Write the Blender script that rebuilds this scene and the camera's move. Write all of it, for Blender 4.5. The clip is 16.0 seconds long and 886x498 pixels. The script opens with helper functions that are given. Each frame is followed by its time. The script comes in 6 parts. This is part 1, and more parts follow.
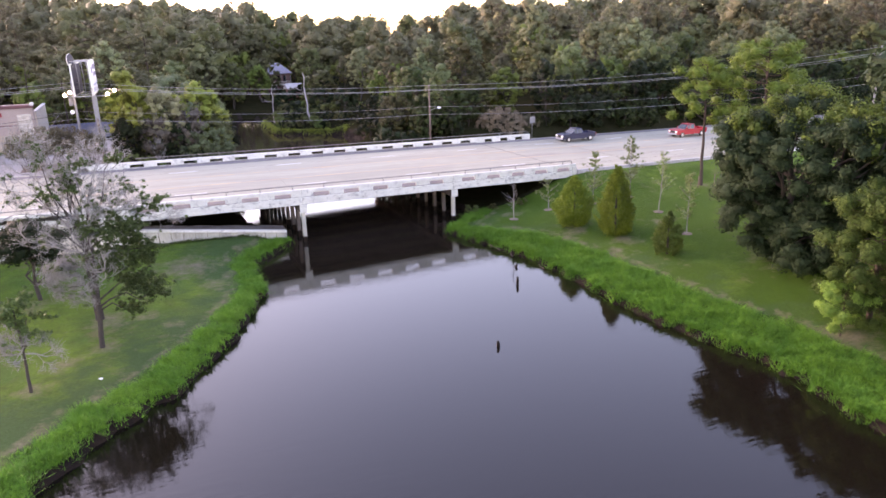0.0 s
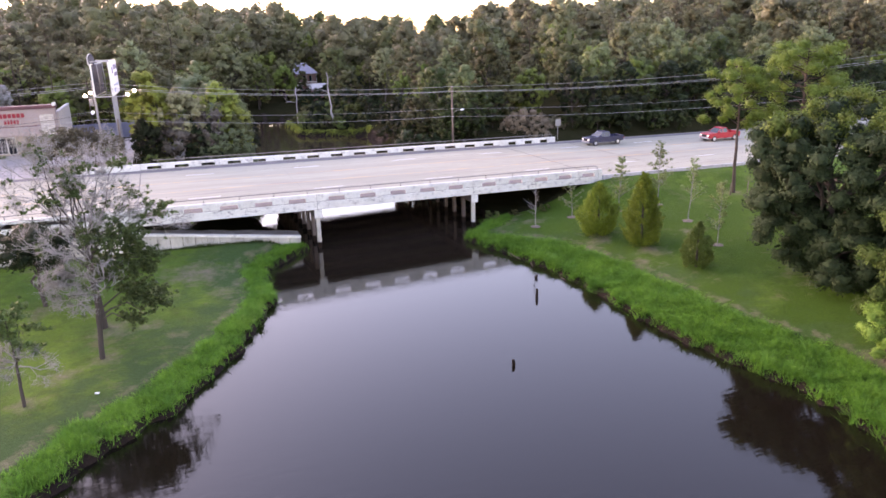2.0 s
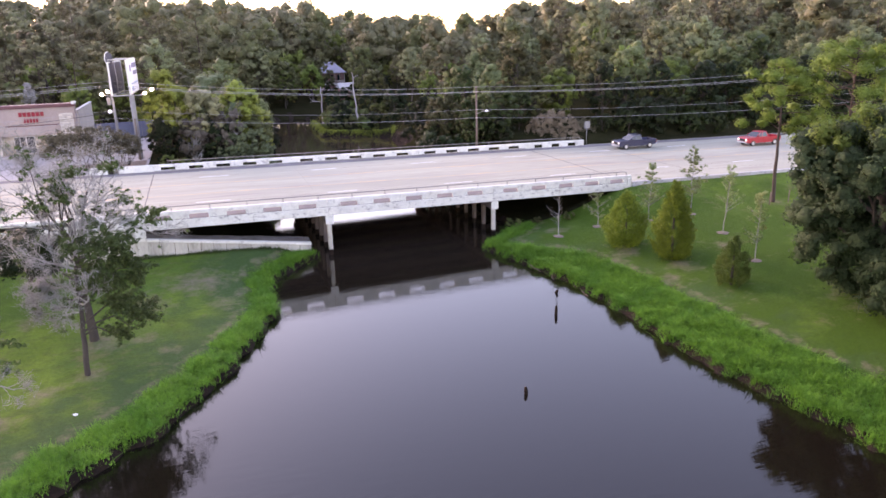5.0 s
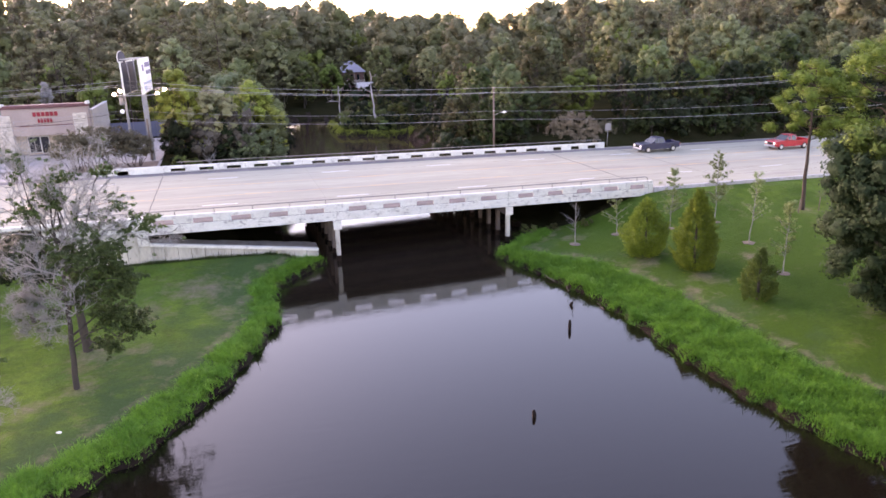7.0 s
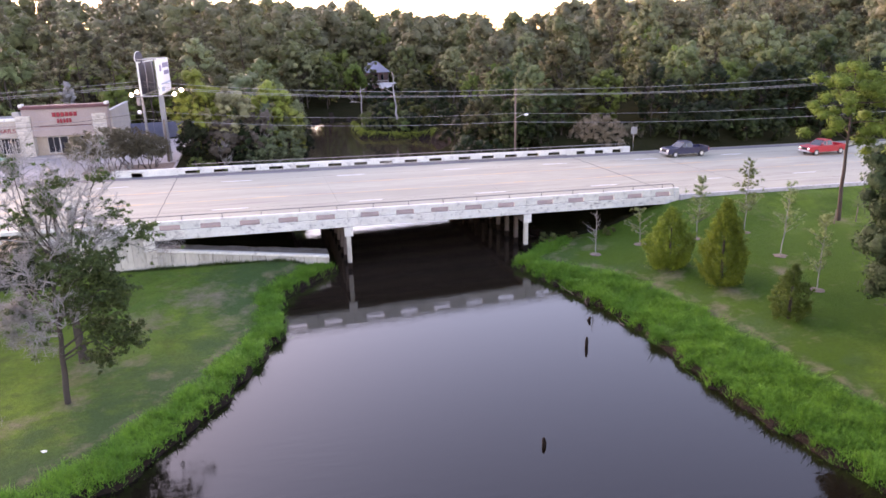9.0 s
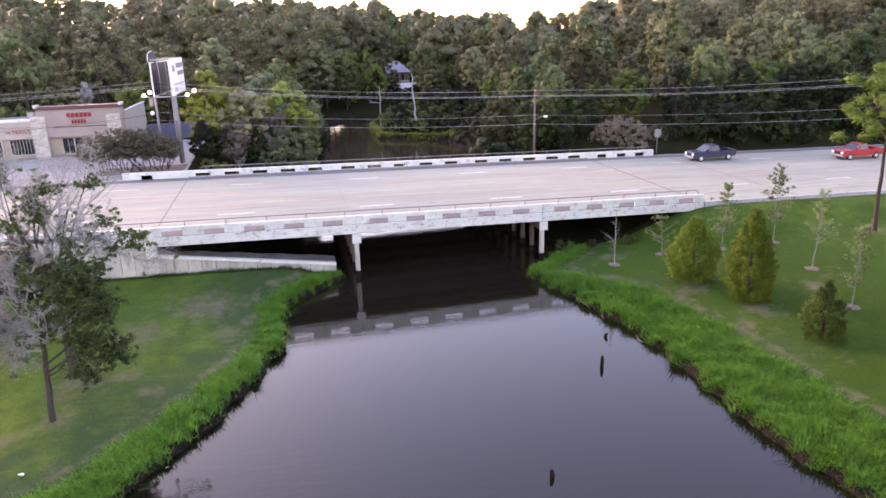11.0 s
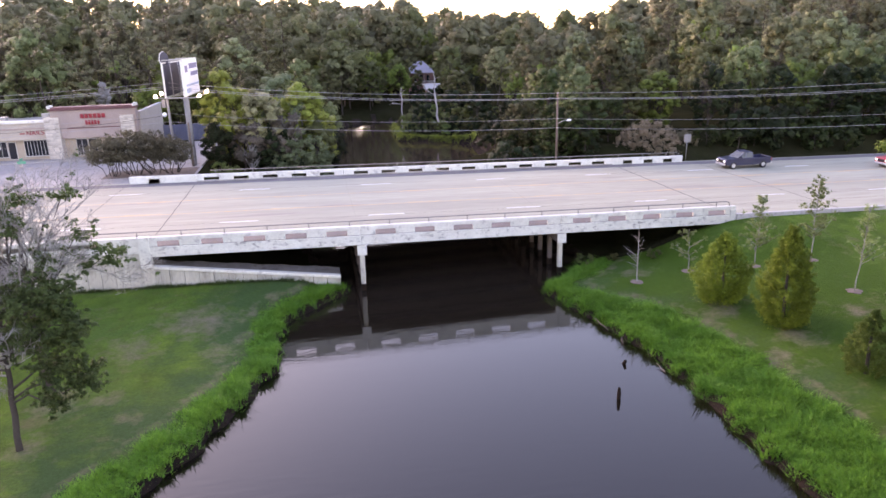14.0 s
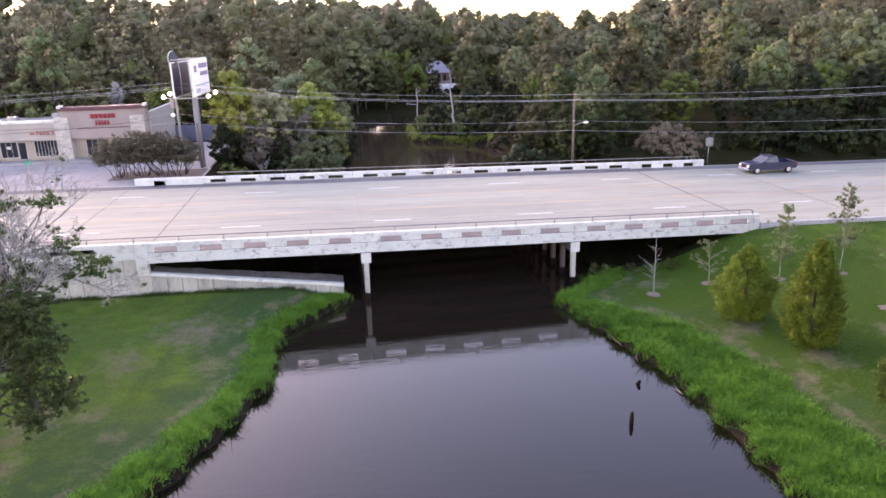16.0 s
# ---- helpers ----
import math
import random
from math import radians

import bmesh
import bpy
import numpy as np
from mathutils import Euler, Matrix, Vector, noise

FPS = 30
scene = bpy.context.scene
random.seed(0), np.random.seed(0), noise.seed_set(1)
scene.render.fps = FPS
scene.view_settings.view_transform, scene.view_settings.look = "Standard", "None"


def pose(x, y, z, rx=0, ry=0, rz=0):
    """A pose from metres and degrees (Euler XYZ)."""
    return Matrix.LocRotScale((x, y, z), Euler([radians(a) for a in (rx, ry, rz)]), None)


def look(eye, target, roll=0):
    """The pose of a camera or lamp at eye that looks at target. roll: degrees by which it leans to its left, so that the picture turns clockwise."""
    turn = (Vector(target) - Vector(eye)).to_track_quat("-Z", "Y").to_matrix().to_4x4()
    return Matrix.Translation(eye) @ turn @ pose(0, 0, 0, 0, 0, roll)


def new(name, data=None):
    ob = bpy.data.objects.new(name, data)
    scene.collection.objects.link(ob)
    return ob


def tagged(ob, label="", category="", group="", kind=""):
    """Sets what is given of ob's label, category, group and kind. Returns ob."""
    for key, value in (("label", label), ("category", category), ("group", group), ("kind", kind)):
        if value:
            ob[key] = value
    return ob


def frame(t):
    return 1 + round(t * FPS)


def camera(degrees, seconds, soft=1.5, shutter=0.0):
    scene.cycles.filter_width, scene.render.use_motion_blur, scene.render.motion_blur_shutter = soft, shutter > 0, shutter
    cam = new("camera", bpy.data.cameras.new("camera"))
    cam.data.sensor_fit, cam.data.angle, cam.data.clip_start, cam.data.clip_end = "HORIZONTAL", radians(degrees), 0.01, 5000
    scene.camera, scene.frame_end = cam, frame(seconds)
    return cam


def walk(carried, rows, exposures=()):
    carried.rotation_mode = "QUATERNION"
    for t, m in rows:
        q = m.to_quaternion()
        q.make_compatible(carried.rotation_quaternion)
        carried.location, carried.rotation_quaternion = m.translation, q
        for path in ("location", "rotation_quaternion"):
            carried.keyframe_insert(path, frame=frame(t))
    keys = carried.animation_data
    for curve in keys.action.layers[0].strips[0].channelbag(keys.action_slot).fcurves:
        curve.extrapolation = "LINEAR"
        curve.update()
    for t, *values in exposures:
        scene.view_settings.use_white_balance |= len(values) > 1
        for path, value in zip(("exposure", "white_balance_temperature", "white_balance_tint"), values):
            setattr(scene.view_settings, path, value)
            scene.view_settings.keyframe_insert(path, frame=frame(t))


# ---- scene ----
cam = camera(64.85, 16.0, soft=1.6)
ROWS = [
    (0.0, -22.197, -65.388, 19.012, 72.893, 1.544, -24.274),
    (0.5, -21.757, -64.912, 19.025, 72.903, 1.524, -23.714),
    (1.0, -21.319, -64.435, 19.031, 72.912, 1.530, -23.116),
    (1.5, -20.880, -63.967, 19.030, 72.934, 1.529, -22.522),
    (2.0, -20.445, -63.506, 19.013, 72.953, 1.524, -21.936),
    (2.5, -20.017, -63.050, 18.985, 72.991, 1.523, -21.398),
    (3.0, -19.595, -62.594, 18.946, 72.995, 1.515, -20.872),
    (3.5, -19.182, -62.130, 18.911, 73.000, 1.514, -20.409),
    (4.0, -18.770, -61.657, 18.876, 72.998, 1.469, -20.019),
    (6.5, -16.709, -59.193, 18.812, 72.961, 1.439, -17.884),
    (7.0, -16.308, -58.723, 18.819, 72.962, 1.418, -17.361),
    (7.5, -15.905, -58.247, 18.831, 72.964, 1.417, -16.831),
    (8.0, -15.491, -57.758, 18.844, 72.978, 1.413, -16.270),
    (8.5, -15.082, -57.271, 18.847, 72.980, 1.399, -15.684),
    (9.0, -14.682, -56.791, 18.851, 73.003, 1.381, -15.107),
    (11.5, -12.757, -54.129, 18.801, 73.036, 1.480, -12.749),
    (12.0, -12.411, -53.616, 18.798, 73.059, 1.478, -12.396),
    (12.5, -12.066, -53.099, 18.800, 73.072, 1.480, -11.994),
    (13.0, -11.723, -52.587, 18.802, 73.064, 1.463, -11.578),
    (13.5, -11.380, -52.080, 18.804, 73.075, 1.436, -11.175),
    (14.0, -11.039, -51.573, 18.796, 73.068, 1.430, -10.736),
    (14.5, -10.706, -51.053, 18.782, 73.065, 1.445, -10.332),
    (15.0, -10.378, -50.517, 18.775, 73.091, 1.431, -9.870),
    (15.5, -10.064, -49.987, 18.765, 73.081, 1.419, -9.474),
    (16.0, -9.763, -49.467, 18.755, 73.082, 1.402, -9.090),
]
walk(cam, [(t, pose(x, y, z, rx, ry, rz)) for t, x, y, z, rx, ry, rz in ROWS], exposures=[(0.0, 3.22, 8800, 47.5), (8.5, 3.16, 8750, 47), (16.0, 3.1, 8700, 46)])

# ---- light: a bright, hazy evening sky with the sun already behind the trees ----
world = bpy.data.worlds.new("evening_sky")
scene.world = world
world.use_nodes = True
wn = world.node_tree.nodes
sky = wn.new("ShaderNodeTexSky")
sky.sky_type = "NISHITA"
sky.sun_disc = False
sky.sun_elevation = radians(12)
sky.sun_rotation = radians(-32)
sky.air_density, sky.dust_density, sky.ozone_density = 1.0, 0.9, 2.2
wn["Background"].inputs["Strength"].default_value = 0.135
world.node_tree.links.new(sky.outputs["Color"], wn["Background"].inputs["Color"])

sun = new("sun", bpy.data.lights.new("sun", "SUN"))
sun.data.energy, sun.data.angle, sun.data.color = 0.5, radians(28), (1.0, 0.93, 0.88)
sun.matrix_world = look((-53, 85, 22), (0, 0, 0))

# ---- materials ----
def nodes_of(name):
    m = bpy.data.materials.new(name)
    m.use_nodes = True
    t = m.node_tree
    return m, t, t.nodes, t.links, t.nodes["Principled BSDF"]


def mixed(t, fac, a, b):
    n = t.nodes.new("ShaderNodeMix")
    n.data_type = "RGBA"
    for socket, v in ((n.inputs[0], fac), (n.inputs[6], a), (n.inputs[7], b)):
        if hasattr(v, "is_linked"):
            t.links.new(v, socket)
        elif isinstance(v, (int, float)):
            socket.default_value = v
        else:
            socket.default_value = (*v, 1)
    return n.outputs[2]


def grain(t, scale, detail=4.0, lo=0.35, hi=0.65, stretch=None, rough=0.55):
    co = t.nodes.new("ShaderNodeTexCoord")
    src = co.outputs["Object"]
    if stretch:
        mp = t.nodes.new("ShaderNodeMapping")
        mp.inputs["Scale"].default_value = stretch
        t.links.new(src, mp.inputs["Vector"])
        src = mp.outputs["Vector"]
    n = t.nodes.new("ShaderNodeTexNoise")
    n.inputs["Scale"].default_value, n.inputs["Detail"].default_value, n.inputs["Roughness"].default_value = scale, detail, rough
    t.links.new(src, n.inputs["Vector"])
    r = t.nodes.new("ShaderNodeMapRange")
    r.inputs["From Min"].default_value, r.inputs["From Max"].default_value = lo, hi
    t.links.new(n.outputs["Fac"], r.inputs["Value"])
    return r.outputs["Result"]


def bumped(t, bsdf, height, strength, distance):
    b = t.nodes.new("ShaderNodeBump")
    b.inputs["Strength"].default_value, b.inputs["Distance"].default_value = strength, distance
    t.links.new(height, b.inputs["Height"])
    t.links.new(b.outputs["Normal"], bsdf.inputs["Normal"])


def surface(name, c1, c2, big=0.4, fine=8.0, rough=0.7, bump=0.3, depth=0.01, metal=0.0, c3=None, vary=0.0, stretch=None):
    """A surface whose colour goes from c1 to c2 in large patches and fine grain; c3: stains; vary: from piece to piece."""
    m, t, ns, ln, b = nodes_of(name)
    g = grain(t, fine, 5, 0.3, 0.7, stretch)
    col = mixed(t, grain(t, big, 4, 0.35, 0.65, stretch), c1, c2)
    dark = mixed(t, 0.35, col, tuple(v * 0.45 for v in c1))
    col = mixed(t, g, dark, col)
    if c3:
        col = mixed(t, grain(t, big * 2.3, 6, 0.54, 0.68, stretch, 0.7), col, c3)
    if vary:
        info = ns.new("ShaderNodeObjectInfo")
        hs = ns.new("ShaderNodeHueSaturation")
        r = ns.new("ShaderNodeMapRange")
        r.inputs["To Min"].default_value, r.inputs["To Max"].default_value = 1 - vary, 1 + vary
        ln.new(info.outputs["Random"], r.inputs["Value"])
        ln.new(r.outputs["Result"], hs.inputs["Value"])
        ln.new(col, hs.inputs["Color"])
        col = hs.outputs["Color"]
    ln.new(col, b.inputs["Base Color"])
    b.inputs["Roughness"].default_value, b.inputs["Metallic"].default_value = rough, metal
    if rough > 0.7:
        b.inputs["Specular IOR Level"].default_value = 0.15
    if bump:
        bumped(t, b, g, bump, depth)
    return m


def foliage(name, dark, light, hue=0.03, value=(0.72, 1.3)):
    m, t, ns, ln, b = nodes_of(name)
    geo = ns.new("ShaderNodeNewGeometry")
    info = ns.new("ShaderNodeObjectInfo")
    ad = ns.new("ShaderNodeMath")
    ad.operation = "MULTIPLY_ADD"
    ad.inputs[1].default_value = 0.22
    ln.new(geo.outputs["Random Per Island"], ad.inputs[0])
    sc = ns.new("ShaderNodeMath")
    sc.operation = "MULTIPLY"
    sc.inputs[1].default_value = 0.55
    ln.new(grain(t, 0.45, 3, 0.36, 0.64), sc.inputs[0])
    ln.new(sc.outputs[0], ad.inputs[2])
    col = mixed(t, ad.outputs[0], dark, light)
    col = mixed(t, grain(t, 4.0, 4, 0.35, 0.62, None, 0.7), tuple(v * 0.75 for v in dark), col)
    hs = ns.new("ShaderNodeHueSaturation")
    for key, lo, hi in (("Hue", 0.5 - hue, 0.5 + hue), ("Value", *value)):
        r = ns.new("ShaderNodeMapRange")
        r.inputs["To Min"].default_value, r.inputs["To Max"].default_value = lo, hi
        ln.new(info.outputs["Random"], r.inputs["Value"])
        ln.new(r.outputs["Result"], hs.inputs[key])
    ln.new(col, hs.inputs["Color"])
    ln.new(hs.outputs["Color"], b.inputs["Base Color"])
    b.inputs["Roughness"].default_value = 0.55
    b.inputs["Specular IOR Level"].default_value = 0.12
    bumped(t, b, grain(t, 3.5, 4, 0.3, 0.7, None, 0.7), 0.5, 0.15)
    tr = ns.new("ShaderNodeBsdfTranslucent")
    ln.new(hs.outputs["Color"], tr.inputs["Color"])
    mx = ns.new("ShaderNodeMixShader")
    mx.inputs[0].default_value = 0.26
    ln.new(b.outputs[0], mx.inputs[1])
    ln.new(tr.outputs[0], mx.inputs[2])
    ln.new(mx.outputs[0], ns["Material Output"].inputs["Surface"])
    return m


def plain(name, c, rough=0.5, metal=0.0, emit=0.0):
    m, t, ns, ln, b = nodes_of(name)
    b.inputs["Base Color"].default_value = (*c, 1)
    b.inputs["Roughness"].default_value, b.inputs["Metallic"].default_value = rough, metal
    if emit:
        b.inputs["Emission Color"].default_value, b.inputs["Emission Strength"].default_value = (*c, 1), emit
    return m


M_CONC = surface("road_concrete", (0.412, 0.4, 0.322), (0.336, 0.327, 0.263), 0.3, 3, 0.8, 0.2, 0.004, c3=(0.28, 0.255, 0.22), stretch=(0.12, 1.3, 1))
M_LOT = surface("lot_concrete", (0.42, 0.385, 0.37), (0.34, 0.31, 0.3), 0.15, 3, 0.8, 0.2, 0.004, c3=(0.26, 0.25, 0.25))
M_WHITE = surface("white_painted_concrete", (0.78, 0.765, 0.7), (0.66, 0.645, 0.585), 0.6, 6, 0.6, 0.2, 0.006, c3=(0.36, 0.34, 0.33))
M_GREYC = surface("weathered_concrete", (0.42, 0.40, 0.37), (0.31, 0.29, 0.27), 0.5, 6, 0.85, 0.3, 0.01, c3=(0.18, 0.165, 0.15))
M_PANEL = surface("wall_panel_concrete", (0.56, 0.53, 0.46), (0.45, 0.425, 0.37), 0.5, 6, 0.85, 0.3, 0.01, c3=(0.26, 0.24, 0.21), vary=0.14, stretch=(1, 1, 0.3))
# concrete darkened to hold the shade below the deck
M_DARKC = surface("shaded_soffit_concrete", (0.17, 0.155, 0.145), (0.12, 0.11, 0.105), 0.5, 5, 0.9, 0.3, 0.01)
M_JOINT = surface("joint_sealant", (0.05, 0.045, 0.045), (0.08, 0.07, 0.07), 1, 6, 0.7, 0.1)
M_LINEW = surface("worn_white_line", (0.82, 0.81, 0.80), (0.7, 0.68, 0.67), 1.5, 9, 0.6, 0.1, 0.002, c3=(0.42, 0.39, 0.37))
M_LINEY = surface("worn_yellow_line", (0.66, 0.36, 0.14), (0.55, 0.36, 0.2), 0.5, 9, 0.6, 0.1, 0.002, c3=(0.42, 0.38, 0.35))
M_STEEL = surface("galvanised_steel", (0.42, 0.41, 0.42), (0.33, 0.32, 0.33), 2, 12, 0.45, 0.05, 0.002, metal=0.6)
m, t, ns, ln, b = nodes_of("mown_lawn")
M_LAWN = m
def layer(name, lo, hi, scale, n_lo, n_hi):
    """A painted amount of the ground mesh, broken up by noise."""
    at = t.nodes.new("ShaderNodeAttribute")
    at.attribute_name = name
    ad = t.nodes.new("ShaderNodeMath")
    ad.operation = "MULTIPLY_ADD"
    ad.inputs[1].default_value = 1.0
    ln.new(at.outputs["Fac"], ad.inputs[0])
    ln.new(grain(t, scale, 5, n_lo, n_hi, None, 0.65), ad.inputs[2])
    r = t.nodes.new("ShaderNodeMapRange")
    r.inputs["From Min"].default_value, r.inputs["From Max"].default_value = lo, hi
    ln.new(ad.outputs[0], r.inputs["Value"])
    return r.outputs["Result"]


col = mixed(t, grain(t, 0.16, 4, 0.38, 0.62), (0.125, 0.225, 0.028), (0.072, 0.155, 0.03))
col = mixed(t, grain(t, 1.1, 5, 0.45, 0.70), col, (0.085, 0.14, 0.028))
# tree shade on the right-hand lawn, painted as darker turf
col = mixed(t, layer("tree_shade", 0.55, 1.4, 0.25, 0.35, 0.65), col, (0.048, 0.116, 0.012))
col = mixed(t, layer("moist", 0.75, 1.5, 0.35, 0.3, 0.7), col, (0.05, 0.112, 0.036))
col = mixed(t, grain(t, 0.33, 6, 0.57, 0.74, None, 0.7), col, (0.175, 0.165, 0.08))
col = mixed(t, layer("wear", 0.85, 1.85, 0.9, 0.3, 0.7), col, (0.24, 0.20, 0.14))
g = grain(t, 6, 6, 0.3, 0.7, None, 0.7)
col = mixed(t, g, mixed(t, 0.45, col, (0.015, 0.03, 0.006)), col)
ln.new(col, b.inputs["Base Color"])
b.inputs["Roughness"].default_value, b.inputs["Specular IOR Level"].default_value = 0.95, 0.1
bumped(t, b, g, 1.0, 0.08)
M_MUD = surface("muddy_bank", (0.028, 0.016, 0.011), (0.014, 0.009, 0.007), 1.6, 9, 0.85, 1.0, 0.08)
M_FLOOR = surface("dark_floor", (0.032, 0.03, 0.016), (0.022, 0.024, 0.011), 0.4, 4, 0.95, 0.8, 0.08)
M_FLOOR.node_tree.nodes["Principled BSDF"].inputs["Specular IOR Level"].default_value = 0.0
M_BARK = surface("bark", (0.085, 0.07, 0.062), (0.055, 0.045, 0.04), 2, 10, 0.9, 0.8, 0.03, stretch=(1, 1, 0.25))
M_PINEBARK = surface("pine_bark", (0.105, 0.075, 0.062), (0.07, 0.05, 0.043), 2, 9, 0.9, 0.8, 0.03, stretch=(1, 1, 0.3))
M_DEADW = surface("grey_dead_wood", (0.34, 0.325, 0.31), (0.24, 0.225, 0.21), 2, 10, 0.9, 0.4, 0.01)
M_POLEW = surface("weathered_pole_wood", (0.20, 0.15, 0.125), (0.145, 0.11, 0.095), 1, 12, 0.85, 0.4, 0.01, stretch=(1, 1, 0.15))
M_GREYP = surface("grey_pole", (0.27, 0.26, 0.26), (0.2, 0.19, 0.19), 1, 9, 0.7, 0.2, 0.005, stretch=(1, 1, 0.2))
L_GRASS = foliage("tall_grass", (0.072, 0.222, 0.032), (0.2, 0.42, 0.052), 0.01)
# L_OAK, L_BACK and L_PINE have the haze over the woods mixed into their colour
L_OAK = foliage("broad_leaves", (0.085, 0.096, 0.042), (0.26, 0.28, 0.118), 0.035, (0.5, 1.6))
# L_EDGE: deep shade at the foot of the woods put into the leaf colour
L_EDGE = foliage("shade_deepened_leaves", (0.016, 0.027, 0.011), (0.055, 0.08, 0.03), 0.03, (0.65, 1.4))
L_BACK = foliage("haze_paled_leaves", (0.125, 0.13, 0.065), (0.315, 0.32, 0.155), 0.035, (0.5, 1.6))
L_FRESH = foliage("fresh_green_leaves", (0.105, 0.148, 0.032), (0.29, 0.365, 0.085), 0.025, (0.75, 1.25))
L_LIGHT = foliage("light_green_leaves", (0.09, 0.125, 0.035), (0.21, 0.265, 0.08))
L_PINE = foliage("haze_paled_needles", (0.132, 0.13, 0.074), (0.305, 0.29, 0.165), 0.03, (0.6, 1.45))
L_NPINE = foliage("near_pine_needles", (0.125, 0.22, 0.04), (0.32, 0.48, 0.1), 0.01)
L_DARK = foliage("dark_oak_leaves", (0.026, 0.05, 0.022), (0.078, 0.122, 0.052), 0.01)
L_SHOOT = foliage("young_oak_shoots", (0.072, 0.11, 0.024), (0.18, 0.24, 0.052), 0.01)
L_BANKP = foliage("bank_pine_needles", (0.042, 0.075, 0.016), (0.125, 0.185, 0.04), 0.01)
L_DEEP = foliage("blackish_green_leaves", (0.016, 0.03, 0.013), (0.052, 0.078, 0.03), 0.01)
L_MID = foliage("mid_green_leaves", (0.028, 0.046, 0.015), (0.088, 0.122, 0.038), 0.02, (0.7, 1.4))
L_OLIVE = foliage("olive_leaves", (0.085, 0.098, 0.036), (0.175, 0.195, 0.075))
L_CYP = foliage("cypress_leaves", (0.125, 0.19, 0.022), (0.32, 0.41, 0.055), 0.006, (0.92, 1.1))
L_CYP2 = foliage("dark_cypress_leaves", (0.07, 0.115, 0.022), (0.19, 0.25, 0.05), 0.006)
L_SAP = foliage("sapling_leaves", (0.18, 0.24, 0.09), (0.36, 0.42, 0.2), 0.01)
L_GREY = foliage("grey_brown_twigs", (0.13, 0.11, 0.085), (0.24, 0.2, 0.165), 0.01)
L_MOSS = foliage("grey_lichen_twigs", (0.30, 0.295, 0.29), (0.48, 0.47, 0.46), 0.005)

m, t, ns, ln, b = nodes_of("river_water")
M_WATER = m
# darker downstream, lighter brown from the bridge upwards
co = ns.new("ShaderNodeTexCoord")
sp = ns.new("ShaderNodeSeparateXYZ")
ln.new(co.outputs["Object"], sp.inputs[0])
rg = ns.new("ShaderNodeMapRange")
rg.inputs["From Min"].default_value, rg.inputs["From Max"].default_value = -12.0, 14.0
ln.new(sp.outputs["Y"], rg.inputs["Value"])
brown_mix = mixed(t, grain(t, 0.12, 4, 0.35, 0.65), (0.046, 0.03, 0.022), (0.034, 0.023, 0.017))
ln.new(mixed(t, rg.outputs["Result"], (0.0085, 0.0062, 0.004), brown_mix), b.inputs["Base Color"])
b.inputs["Roughness"].default_value = 0.03
b.inputs["IOR"].default_value = 1.43
g = grain(t, 1.1, 3, 0.3, 0.7, (0.6, 2.6, 1))
bumped(t, b, mixed(t, 0.22, g, grain(t, 1.6, 2, 0.3, 0.7, (0.5, 2.2, 1))), 0.06, 0.05)

# ---- building helpers ----
def mesh_of(name, verts, faces, mats, fmat=None, smooth=False):
    me = bpy.data.meshes.new(name)
    v, q = np.asarray(verts, float), np.asarray(faces, int)
    v, shade = v[:, :3], v[:, 3:]
    n, k = q.shape
    me.vertices.add(len(v))
    me.vertices.foreach_set("co", v.ravel())
    me.loops.add(n * k)
    me.loops.foreach_set("vertex_index", q.ravel())
    me.polygons.add(n)
    me.polygons.foreach_set("loop_start", np.arange(0, n * k, k))
    for mt in mats:
        me.materials.append(mt)
    if fmat is not None:
        me.polygons.foreach_set("material_index", np.asarray(fmat, int))
    me.polygons.foreach_set("use_smooth", np.full(n, smooth))
    me.update(calc_edges=True)
    if shade.shape[1]:
        me.polygons.foreach_set("use_smooth", np.full(n, True))
        me.normals_split_custom_set_from_vertices(shade.tolist())
    return me


def thing(name, at=(0, 0, 0), label="", category="", group="", kind="", turn=0.0):
    ob = new(name)
    ob.empty_display_size = 0.3
    ob.matrix_basis = pose(*at, 0, 0, turn)
    return tagged(ob, label, category, group, kind)


def attach(name, mesh, parent, label="", at=(0, 0, 0)):
    ob = new(name, mesh)
    ob.parent = parent
    ob.location = at
    return tagged(ob, label)


def part(name, bm, mat, parent=None, label="", bevel=0.0, smooth=False):
    if bevel:
        bmesh.ops.bevel(bm, geom=bm.edges[:], offset=bevel, segments=1, affect="EDGES", clamp_overlap=True)
    bmesh.ops.recalc_face_normals(bm, faces=bm.faces[:])
    me = bpy.data.meshes.new(name)
    bm.to_mesh(me)
    bm.free()
    me.materials.append(mat)
    if smooth:
        for p in me.polygons:
            p.use_smooth = True
    ob = new(name, me)
    ob.parent = parent
    return tagged(ob, label)


def box(x0, x1, y0, y1, z0, z1, bm=None, slope=0.0, rot=0.0):
    """A box; slope: rise of z per metre of x."""
    bm = bm or bmesh.new()
    vs = [bm.verts.new((x, y, z + slope * x)) for z in (z0, z1) for x, y in ((x0, y0), (x1, y0), (x1, y1), (x0, y1))]
    for f in ((3, 2, 1, 0), (4, 5, 6, 7), (0, 1, 5, 4), (1, 2, 6, 5), (2, 3, 7, 6), (3, 0, 4, 7)):
        bm.faces.new([vs[i] for i in f])
    return bm


